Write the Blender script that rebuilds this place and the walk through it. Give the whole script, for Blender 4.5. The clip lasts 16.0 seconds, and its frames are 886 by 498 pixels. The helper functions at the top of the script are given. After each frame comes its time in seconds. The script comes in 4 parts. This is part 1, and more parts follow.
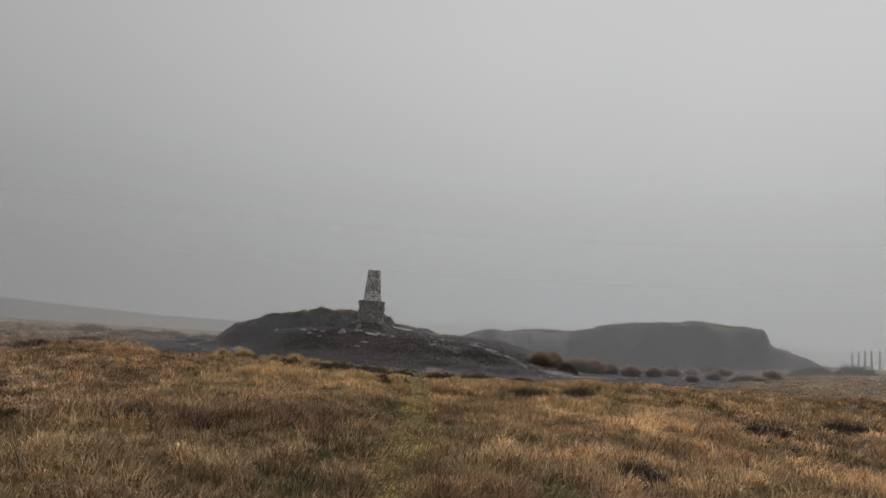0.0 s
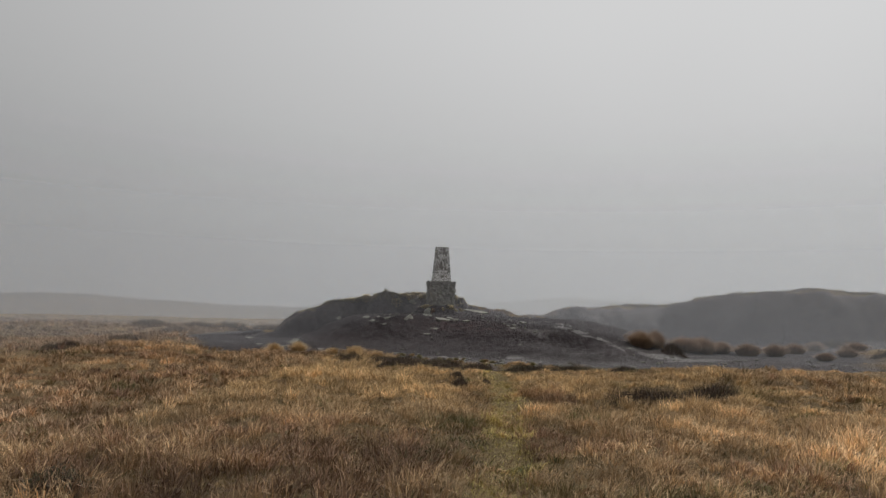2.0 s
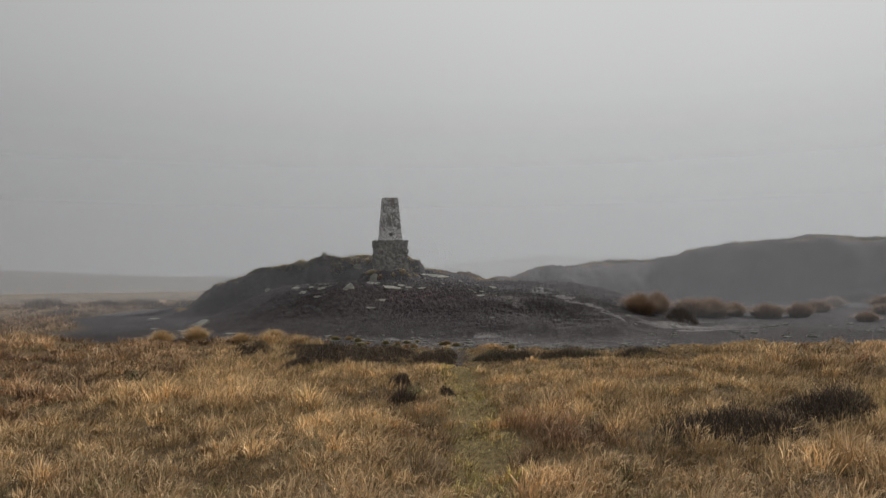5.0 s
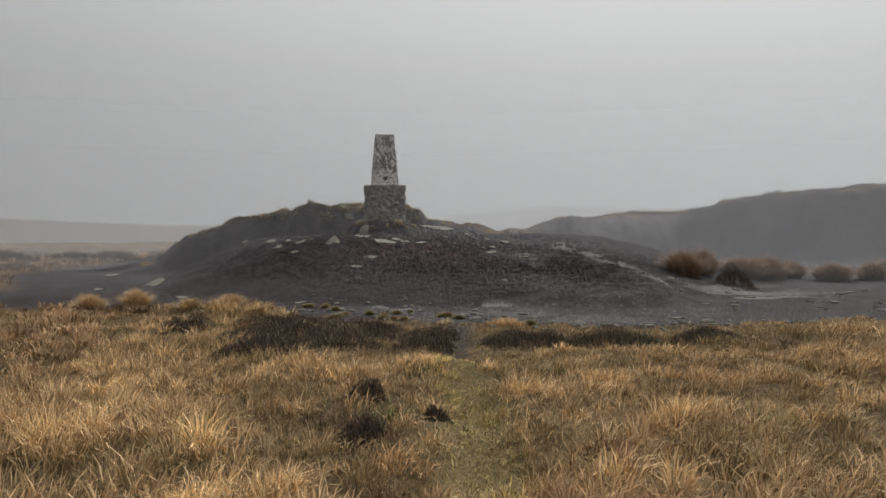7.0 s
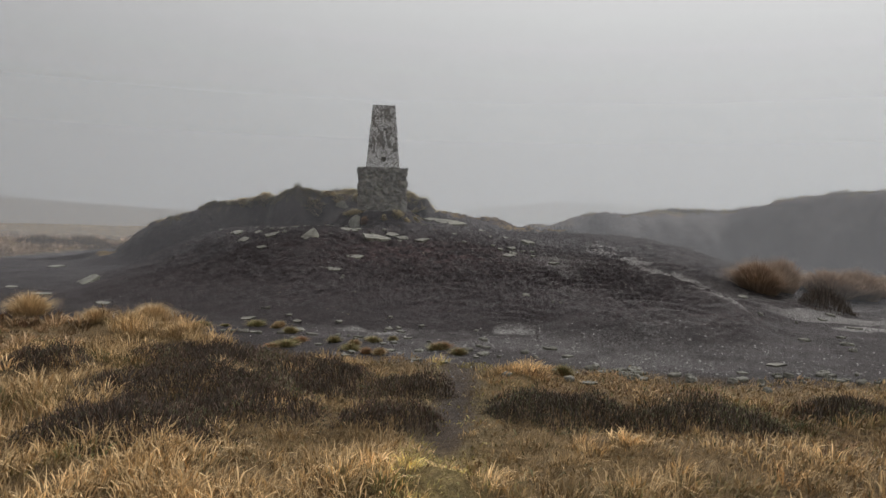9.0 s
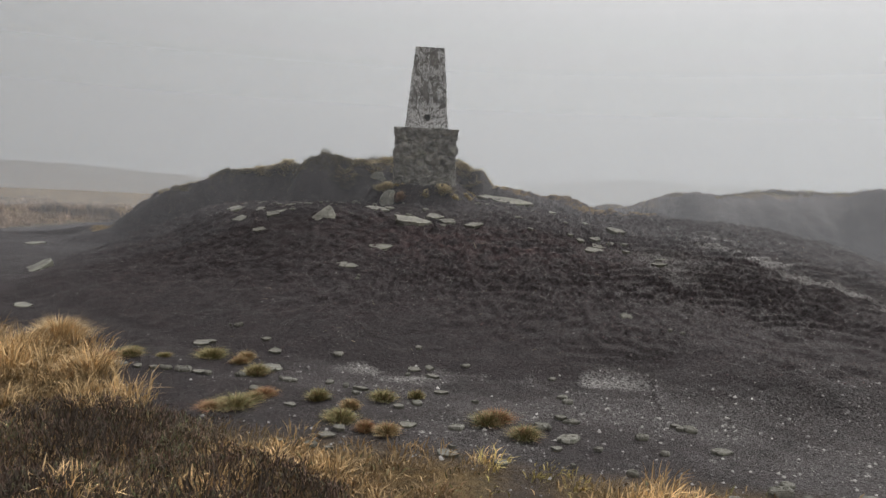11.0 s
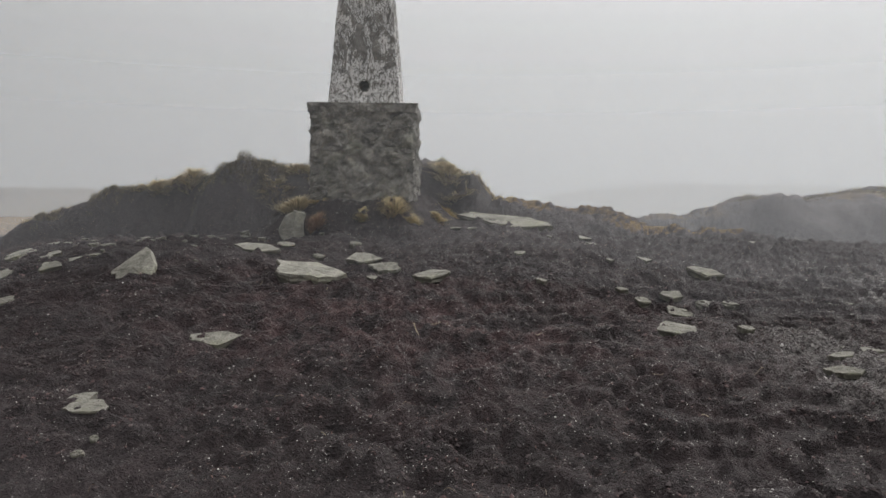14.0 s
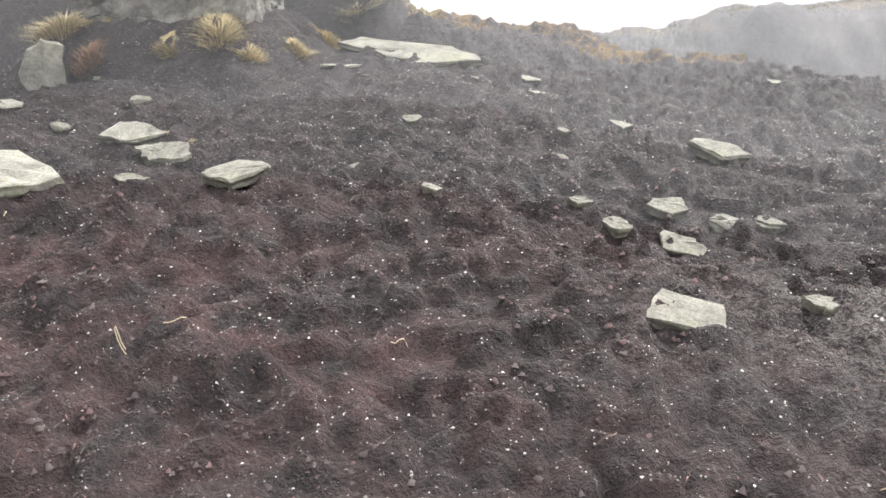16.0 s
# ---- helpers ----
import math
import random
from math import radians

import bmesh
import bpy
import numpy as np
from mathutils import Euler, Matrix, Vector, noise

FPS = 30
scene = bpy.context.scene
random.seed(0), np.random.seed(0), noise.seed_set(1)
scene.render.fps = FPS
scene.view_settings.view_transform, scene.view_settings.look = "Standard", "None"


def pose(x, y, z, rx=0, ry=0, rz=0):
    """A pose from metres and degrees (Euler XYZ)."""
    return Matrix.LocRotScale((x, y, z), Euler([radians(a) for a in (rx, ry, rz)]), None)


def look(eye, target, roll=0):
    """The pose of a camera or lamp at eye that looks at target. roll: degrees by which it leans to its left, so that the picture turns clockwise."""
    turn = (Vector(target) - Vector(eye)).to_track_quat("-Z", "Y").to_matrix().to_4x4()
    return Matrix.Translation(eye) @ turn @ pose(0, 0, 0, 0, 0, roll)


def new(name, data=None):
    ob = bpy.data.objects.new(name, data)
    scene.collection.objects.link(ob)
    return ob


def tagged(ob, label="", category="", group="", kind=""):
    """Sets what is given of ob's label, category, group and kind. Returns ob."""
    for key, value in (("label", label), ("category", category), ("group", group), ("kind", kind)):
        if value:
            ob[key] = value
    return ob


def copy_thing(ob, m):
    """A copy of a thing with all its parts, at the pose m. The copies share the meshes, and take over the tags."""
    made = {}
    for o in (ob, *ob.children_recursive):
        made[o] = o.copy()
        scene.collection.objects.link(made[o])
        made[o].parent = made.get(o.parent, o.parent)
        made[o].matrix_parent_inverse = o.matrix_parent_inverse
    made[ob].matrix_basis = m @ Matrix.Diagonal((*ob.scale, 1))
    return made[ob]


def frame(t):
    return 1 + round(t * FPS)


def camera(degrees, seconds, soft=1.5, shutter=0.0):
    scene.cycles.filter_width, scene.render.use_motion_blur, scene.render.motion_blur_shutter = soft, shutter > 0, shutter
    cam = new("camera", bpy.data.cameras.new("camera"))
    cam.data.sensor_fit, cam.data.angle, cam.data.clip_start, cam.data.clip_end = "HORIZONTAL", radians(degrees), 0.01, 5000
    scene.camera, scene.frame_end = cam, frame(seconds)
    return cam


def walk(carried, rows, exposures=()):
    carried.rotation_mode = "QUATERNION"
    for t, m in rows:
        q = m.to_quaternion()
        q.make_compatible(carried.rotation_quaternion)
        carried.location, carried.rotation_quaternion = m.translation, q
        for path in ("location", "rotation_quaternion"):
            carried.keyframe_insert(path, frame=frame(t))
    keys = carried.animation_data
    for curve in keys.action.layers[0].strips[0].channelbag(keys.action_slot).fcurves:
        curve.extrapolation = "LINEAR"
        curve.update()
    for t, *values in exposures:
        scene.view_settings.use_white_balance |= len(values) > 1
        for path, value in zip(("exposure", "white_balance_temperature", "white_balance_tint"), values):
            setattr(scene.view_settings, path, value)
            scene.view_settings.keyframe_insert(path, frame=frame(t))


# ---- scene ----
cam = camera(63.2, 16.0)
METRES, EYE, TILT, LEAN, TURN = 24.5, 1.371, 0.0, 0.0, 0.0
ROWS = [
    (0.0, 0.0, 0.0, 0.0, -0.44, 6.56, -3.86),
    (0.5, 0.0003, 0.0377, 0.0014, 4.4, 6.71, -3.29),
    (1.0, -0.0017, 0.0724, 0.0031, 10.31, 4.48, -2.2),
    (1.5, -0.0074, 0.1063, 0.0037, 12.81, 4.37, -1.85),
    (2.0, -0.0081, 0.1354, 0.0054, 5.37, 4.6, -1.54),
    (2.5, -0.0109, 0.1675, 0.0072, -4.34, 4.98, -0.67),
    (3.0, -0.0073, 0.196, 0.0073, -13.5, 3.79, -0.24),
    (3.5, -0.009, 0.2316, 0.0066, -3.67, 4.72, -0.76),
    (4.0, -0.0099, 0.2666, 0.0069, 0.43, 1.73, 1.13),
    (4.5, -0.0115, 0.3015, 0.0077, 1.78, 2.04, 1.13),
    (7.0, -0.011, 0.461, 0.0078, 3.27, -2.29, 0.21),
    (7.5, -0.0082, 0.4926, 0.0083, 3.38, -2.35, 0.85),
    (8.0, -0.0079, 0.5236, 0.008, 3.12, -2.64, 0.39),
    (8.5, -0.0073, 0.5584, 0.0081, 3.12, -2.74, -0.5),
    (9.0, -0.008, 0.5905, 0.008, 5.05, -2.94, -1.52),
    (9.5, -0.0122, 0.6245, 0.0082, 7.39, -1.89, -1.97),
    (12.0, -0.0212, 0.7819, 0.0077, 10.32, -6.73, -2.16),
    (12.5, -0.0204, 0.8142, 0.0074, 10.48, -5.69, -0.15),
    (13.0, -0.0211, 0.8431, 0.0088, 11.74, -4.75, 0.85),
    (13.5, -0.0229, 0.8761, 0.0095, 12.79, -2.88, -0.14),
    (14.0, -0.0232, 0.9045, 0.0095, 12.15, -4.27, -0.59),
    (14.5, -0.0241, 0.9327, 0.009, 11.27, -7.73, -1.55),
    (15.0, -0.0244, 0.9573, 0.0093, 9.47, -12.47, -1.27),
    (15.5, -0.0209, 0.9787, 0.0082, 9.44, -15.89, 0.04),
    (16.0, -0.0204, 0.9953, 0.0121, 9.17, -19.01, -0.65),
]
EXPOSURES = [(0.0, 0.02), (0.5, -0.08), (1.0, -0.1), (1.5, 0.25), (2.0, 0.2), (2.5, 0.0), (3.0, -0.05), (3.5, -0.08), (4.0, 0.1), (4.5, 0.15), (7.0, 0.36), (8.0, 0.44), (9.5, 0.38), (12.0, 0.68), (12.5, 0.7), (13.0, 0.9), (13.5, 0.77), (14.0, 0.7), (14.5, 0.8), (15.0, 1.12), (15.5, 1.76), (16.0, 2.13)]
walk(cam, [(t, pose(0, 0, EYE, TILT, LEAN, TURN) @ pose(METRES * x, METRES * y, METRES * z, 90 + pitch, roll, yaw)) for t, x, y, z, yaw, pitch, roll in ROWS],
     exposures=EXPOSURES)

# ---- light: thick bright overcast with hill fog, a little brighter to the east ----
world = bpy.data.worlds.new("fog_sky")
scene.world = world
world.use_nodes = True
wn, wl = world.node_tree.nodes, world.node_tree.links
wn.clear()
w_out = wn.new("ShaderNodeOutputWorld")
w_bg = wn.new("ShaderNodeBackground")
w_co = wn.new("ShaderNodeTexCoord")
w_sep = wn.new("ShaderNodeSeparateXYZ")
wl.new(w_co.outputs["Generated"], w_sep.inputs[0])
w_up = wn.new("ShaderNodeValToRGB")
w_up.color_ramp.interpolation = "EASE"
ramp = w_up.color_ramp.elements
ramp[0].position, ramp[0].color = 0.0, (0.30, 0.302, 0.306, 1)
ramp[1].position, ramp[1].color = 1.0, (1.05, 1.05, 1.05, 1)
for at, tone in ((0.12, 0.355), (0.42, 0.42), (0.6, 0.7)):
    ramp.new(at).color = (tone, tone * 1.003, tone * 1.008, 1)
wl.new(w_sep.outputs["Z"], w_up.inputs[0])
w_dot = wn.new("ShaderNodeVectorMath")
w_dot.operation = "DOT_PRODUCT"
w_dot.inputs[1].default_value = (0.80, 0.45, 0.30)
wl.new(w_co.outputs["Generated"], w_dot.inputs[0])
w_east = wn.new("ShaderNodeMapRange")
w_east.interpolation_type = "SMOOTHSTEP"
w_east.inputs["From Min"].default_value, w_east.inputs["From Max"].default_value = -0.9, 1.0
w_east.inputs["To Min"].default_value, w_east.inputs["To Max"].default_value = 0.6, 1.36
wl.new(w_dot.outputs["Value"], w_east.inputs["Value"])
w_noise = wn.new("ShaderNodeTexNoise")
w_noise.inputs["Scale"].default_value, w_noise.inputs["Detail"].default_value = 1.6, 2.0
wl.new(w_co.outputs["Generated"], w_noise.inputs["Vector"])
w_cloud = wn.new("ShaderNodeMapRange")
w_cloud.inputs["To Min"].default_value, w_cloud.inputs["To Max"].default_value = 0.94, 1.06
wl.new(w_noise.outputs["Fac"], w_cloud.inputs["Value"])
w_mul = wn.new("ShaderNodeMath")
w_mul.operation = "MULTIPLY"
wl.new(w_east.outputs["Result"], w_mul.inputs[0])
wl.new(w_cloud.outputs["Result"], w_mul.inputs[1])
wl.new(w_up.outputs["Color"], w_bg.inputs["Color"])
wl.new(w_mul.outputs["Value"], w_bg.inputs["Strength"])
wl.new(w_bg.outputs["Background"], w_out.inputs["Surface"])

sun = new("sun", bpy.data.lights.new("sun", "SUN"))
sun.data.energy, sun.data.angle, sun.data.color = 1.5, radians(24), (1.0, 0.97, 0.93)
sun.matrix_world = look((22, 42, 28), (0, 12, 0))


# ---- lie of the land ----
def fract(a):
    return a - np.floor(a)


def vnoise(x, y, seed=0.0):
    """Smooth value noise, 0 to 1."""
    xi, yi = np.floor(x), np.floor(y)
    u, v = x - xi, y - yi
    u, v = u * u * (3 - 2 * u), v * v * (3 - 2 * v)

    def corner(i, j):
        return fract(np.sin(i * 127.1 + j * 311.7 + seed * 74.7) * 43758.5453)
    low = corner(xi, yi) * (1 - u) + corner(xi + 1, yi) * u
    high = corner(xi, yi + 1) * (1 - u) + corner(xi + 1, yi + 1) * u
    return low * (1 - v) + high * v


def fbm(x, y, size, octaves=3, seed=0.0):
    """Layered noise about zero, roughly -0.5 to 0.5, with lumps of that size in metres."""
    total, amp, norm = 0.0, 1.0, 0.0
    for k in range(octaves):
        total = total + amp * (vnoise(x / size + 11.3 * k, y / size - 7.7 * k, seed + k) - 0.5)
        norm += amp
        amp, size = amp * 0.5, size * 0.47
    return total / norm


def step(a, b, v):
    w = np.clip((v - a) / (b - a), 0, 1)
    return w * w * (3 - 2 * w)


def mound_d(x, y):
    """0 at the middle of the peat mound under the pillar, 1 at its foot."""
    dx, dy = x + 2.0, y - 28.6
    across = np.where(dx < 0, 5.9, 8.1)
    along = np.where(dy < 0, 6.0, 5.5)
    wob = 0.10 * fbm(x, y, 2.2, 2, 5.0)
    d = np.sqrt((dx / across) ** 2 + (dy / along) ** 2) + wob
    return np.where(x > 0.2, np.minimum(d, 0.93 + 0.07 * apron(x, y) ** 4), d)


def apron(x, y):
    """0 in the middle of the mound's south-east apron, 1 at its foot."""
    return np.hypot((x - 1.2) / 2.3, (y - 24.3) / 2.0) + 0.12 * fbm(x, y, 1.1, 3, 31.0)


RIM = ((-9.3, 30.6, 0.4), (-8.5, 31.0, 1.05), (-7.3, 31.2, 1.6), (-5.8, 31.2, 1.82), (-5.2, 31.1, 1.9), (-4.2, 31.1, 2.0), (-2.5, 31.1, 2.02),
       (-2.05, 31.1, 1.86), (-1.75, 31.1, 1.55), (-1.0, 31.4, 1.5), (0.8, 31.6, 1.2))
BANK = ((1.3, 38.2, 1.2), (2.6, 38.4, 1.62), (6.4, 40.6, 1.75), (7.4, 40.6, 1.75), (8.2, 40.2, 1.95), (9.2, 39.8, 2.2), (10.2, 39.4, 2.36), (12.4, 38.6, 2.6),
        (13.6, 38.2, 2.7), (16.6, 37.4, 2.56), (16.8, 37.35, 1.95), (18.6, 36.8, 1.2), (19.8, 36.4, 0.3))
FAR = ((-120, 92, 1.0), (-75, 84, 1.5), (-49, 78, 2.0), (-36, 80, 1.3), (-22, 90, 0.7))
FAR_EAST = ((-9, 128, 1.0), (-4, 130, 2.5), (10, 132, 3.6), (26, 128, 3.2), (30, 134, 2.7), (52, 130, 3.5), (80, 130, 2.0))


def ridge(x, y, line, flat, front, back):
    """How far a ridge lifts the ground, 0 to 1, and the height of its top."""
    best = np.full(np.shape(x), 1e9)
    top = np.zeros(np.shape(x))
    side = np.zeros(np.shape(x))
    for (x0, y0, z0), (x1, y1, z1) in zip(line[:-1], line[1:]):
        ux, uy = x1 - x0, y1 - y0
        s = np.clip(((x - x0) * ux + (y - y0) * uy) / (ux * ux + uy * uy), 0, 1)
        ex, ey = x - (x0 + s * ux), y - (y0 + s * uy)
        d = np.hypot(ex, ey)
        near = d < best
        best = np.where(near, d, best)
        top = np.where(near, z0 + s * (z1 - z0), top)
        side = np.where(near, ey, side)
    width = np.where(side < 0, front, back)
    return 1 - step(flat, flat + 1.0, flat + (best - flat) / width), top


def peat_part(x, y):
    """1 on bare peat, 0 in the grass."""
    edge = 21.2 + 0.9 * fbm(x, y, 2.5, 3, 9.0)
    edge = edge + 1.5 * step(-2.6, -4.3, x) + 1.6 * step(6.0, 11.0, x)
    front = step(-0.25, 0.25, y - edge)
    west = step(-1.0, 0.0, x + 0.8 * fbm(x, y, 2.0, 2, 3.0) - np.interp(y, [22, 25, 29], [-8.6, -9.3, -12.0]))
    limit = np.interp(y, [22, 30, 35], [9.0, 12.0, 20.5])
    east = 1 - step(-0.7, 0.8, x - limit + 1.6 * fbm(x, y, 3.0, 3, 4.0))
    back = 1 - step(42, 46, y + 3 * fbm(x, y, 6.0, 2, 6.0))
    path = np.exp(-((x - trail_x(y)) / 0.24) ** 2) * step(18.3, 19.5, y + fbm(x, y, 0.5, 2, 17.0))
    return np.maximum(front, np.clip(0.8 * path, 0, 1)) * west * east * back


def land(x, y, fine=True):
    x, y = np.asarray(x, float), np.asarray(y, float)
    z = np.interp(y, [-30, 0, 6, 12, 17, 20, 21.3, 23, 30, 60, 140, 400, 3000], [-0.2, 0, 0.06, 0.13, 0.13, 0.14, 0.12, 0.16, 0.2, 0.1, -1.0, -6, -60])
    peat = peat_part(x, y)
    z = z + 0.28 * fbm(x, y, 5.0, 3, 1.0) * (1 - 0.6 * peat) * step(0.5, 3.0, np.abs(x + 0.1) + 40 * step(24, 60, y))
    z = z + 0.65 * step(10, 19, x) * step(12, 24, y) * step(70, 45, y)
    d = mound_d(x, y)
    z = z + np.interp(d, [0, 0.2, 0.35, 0.52, 0.68, 0.8, 0.93, 0.98, 1.03], [1.16, 1.08, 0.93, 0.66, 0.43, 0.27, 0.11, 0.025, 0.0])
    z = z + 0.42 * np.exp(-((x - 2.8) / 2.4) ** 2 - ((y - 30.2) / 2.2) ** 2)
    z = z + 0.2 * np.exp(-((x + 3.8) / 1.2) ** 2 - ((y - 26.5) / 1.1) ** 2) + 0.40 * np.exp(-((x + 5.6) / 1.4) ** 2 - ((y - 27.8) / 1.4) ** 2) - 0.16 * np.exp(-((x - 0.1) / 1.3) ** 2 - ((y - 28.8) / 1.3) ** 2)
    z = z - 0.13 * np.exp(-((x + 2.2) / 1.0) ** 2 - ((y - 26.7) / 0.9) ** 2) + 0.09 * np.exp(-((x + 1.5) / 0.5) ** 2 - ((y - 28.8) / 0.5) ** 2)
    z = z - 0.05 * np.exp(-((x - 0.6) / 1.3) ** 2 - ((y - 27.2) / 1.2) ** 2) + 0.10 * np.exp(-((x - 0.4) / 0.8) ** 2 - ((y - 23.6) / 0.5) ** 2)
    lift, top = ridge(x + 0.4 * fbm(x, y, 0.7, 3, 71.0), y + 0.8 * fbm(x, y, 1.3, 4, 72.0), RIM, 0.3, 0.85, 2.2)
    rough = 0.34 * fbm(x, y, 0.45, 4, 7.0) - 0.03
    z = z + lift * np.maximum(top + rough - z, 0)
    lift, top = ridge(x + 0.8 * fbm(x, y, 1.5, 3, 73.0), y + 1.0 * fbm(x, y, 1.6, 4, 74.0), BANK, 0.9, 2.0, 4.0)
    z = z + lift * np.maximum(top + 0.5 * fbm(x, y, 0.95, 4, 8.0) - z, 0)
    lift, top = ridge(x, y, FAR, 3.0, 8.0, 14.0)
    z = z + lift * np.maximum(top + 0.6 * fbm(x, y, 7.0, 2, 8.5) - z, 0)
    lift, top = ridge(x, y, FAR_EAST, 4.0, 12.0, 16.0)
    z = z + lift * np.maximum(top + 0.7 * fbm(x, y, 9.0, 2, 8.7) - z, 0)
    lobe = apron(x, y)
    z = z + 0.15 * step(1.0, 0.74, lobe) * step(0.3, 0.62, lobe) * step(0.2, 1.2, x)
    for bx, by, wide, up in ((-0.15, 26.85, 0.7, -0.09), (0.75, 27.7, 0.7, -0.05), (-1.85, 27.0, 0.6, -0.04), (-2.6, 25.6, 0.6, -0.05), (-4.8, 26.7, 0.8, 0.06),
                             (-1.4, 23.2, 0.7, -0.06), (-2.66, 24.67, 0.4, 0.05), (0.5, 25.6, 0.5, 0.05), (-1.2, 29.3, 0.4, 0.08)):
        z = z + up * np.exp(-((x - bx) ** 2 + (y - by) ** 2) / wide ** 2)
    # footing of the pillar
    foot = ((np.abs(x + 2.72) ** 4 + np.abs(y - 28.56) ** 4) ** 0.25) + 0.25 * fbm(x, y, 0.35, 2, 18.0)
    z = z + 0.27 * step(0.88, 0.56, foot)
    if fine:
        near = step(60, 40, y)
        z = z + near * (1 - peat) * (0.24 * fbm(x, y, 0.65, 3, 2.0))
        crust = step(0.22, 0.6, z)
        lumps = fbm(x, y, 0.2, 4, 14.0)
        z = z + near * peat * (0.032 * fbm(x, y, 0.55, 3, 12.0) * step(0.2, 0.9, z) + 0.02 * fbm(x, y, 0.3, 2, 13.0) + 0.022 * fbm(x, y, 0.14, 2, 32.0))
        clod = np.abs(fbm(x, y, 0.085, 2, 15.0)) + 0.6 * np.abs(fbm(x, y, 0.05, 1, 29.0))
        z = z + near * peat * crust * (0.03 * lumps + 0.075 * fbm(x, y, 0.09, 2, 16.0) + 0.105 * (clod - 0.25))
        # washed ledges on the east side of the mound
        rise = fract(z / 0.055 + 2.4 * fbm(x, y, 0.5, 3, 27.0))
        z = z + near * peat * step(0.16, 0.34, z) * 0.042 * (step(0.62, 1.0, rise) - rise) * step(-2.6, 0.2, x) * step(0.0, 0.15, 0.08 + fbm(x, y, 0.9, 2, 28.0))
        # the worn trail lies a little lower
        worn = np.exp(-((x - trail_x(y)) / 0.28) ** 2) * step(22, 20, y)
        z = z - worn * (0.07 - 0.13 * fbm(x * 0.8, y, 0.28, 2, 30.0))
    return z


def trail_x(y):
    return np.interp(y, [0, 6, 8.4, 10, 12, 15, 17.2, 19, 22], [-0.3, -0.3, -0.26, -0.18, -0.23, -0.25, -0.4, -0.55, -0.6])


# ---- materials ----
def mat(name, rough=0.9):
    m = bpy.data.materials.new(name)
    m.use_nodes = True
    nt = m.node_tree
    bsdf = nt.nodes["Principled BSDF"]
    bsdf.inputs["Roughness"].default_value = rough
    bsdf.inputs["Specular IOR Level"].default_value = 0.25
    return m, nt, bsdf


def noise_tex(nt, scale, detail=4.0, rough=0.55, coord="Object", warp=0.0, squash=1.0):
    co = nt.nodes.new("ShaderNodeTexCoord")
    n = nt.nodes.new("ShaderNodeTexNoise")
    n.inputs["Scale"].default_value, n.inputs["Detail"].default_value = scale, detail
    n.inputs["Roughness"].default_value, n.inputs["Distortion"].default_value = rough, warp
    spread = nt.nodes.new("ShaderNodeMapping")
    spread.inputs["Scale"].default_value = (1, 1, squash)
    nt.links.new(co.outputs[coord], spread.inputs["Vector"])
    nt.links.new(spread.outputs["Vector"], n.inputs["Vector"])
    return n.outputs["Fac"]


def ramp_node(nt, fac, *stops):
    r = nt.nodes.new("ShaderNodeValToRGB")
    el = r.color_ramp.elements
    while len(el) < len(stops):
        el.new(0.5)
    for e, (p, c) in zip(el, stops):
        e.position = p
        e.color = (*c, 1) if isinstance(c, tuple) else (c, c, c, 1)
    nt.links.new(fac, r.inputs[0])
    return r.outputs["Color"]


def mix(nt, fac, a, b, kind="MIX"):
    n = nt.nodes.new("ShaderNodeMix")
    n.data_type, n.blend_type = "RGBA", kind
    for slot, v in ((n.inputs["Factor"], fac), (n.inputs[6], a), (n.inputs[7], b)):
        if isinstance(v, bpy.types.NodeSocket):
            nt.links.new(v, slot)
        elif isinstance(v, tuple):
            slot.default_value = (*v, 1)
        else:
            slot.default_value = v
    return n.outputs[2]


def bump(nt, bsdf, height, strength, dist):
    b = nt.nodes.new("ShaderNodeBump")
    b.inputs["Strength"].default_value, b.inputs["Distance"].default_value = strength, dist
    nt.links.new(height, b.inputs["Height"])
    nt.links.new(b.outputs[0], bsdf.inputs["Normal"])
    return b


def attr(nt, name):
    a = nt.nodes.new("ShaderNodeAttribute")
    a.attribute_name = name
    return a


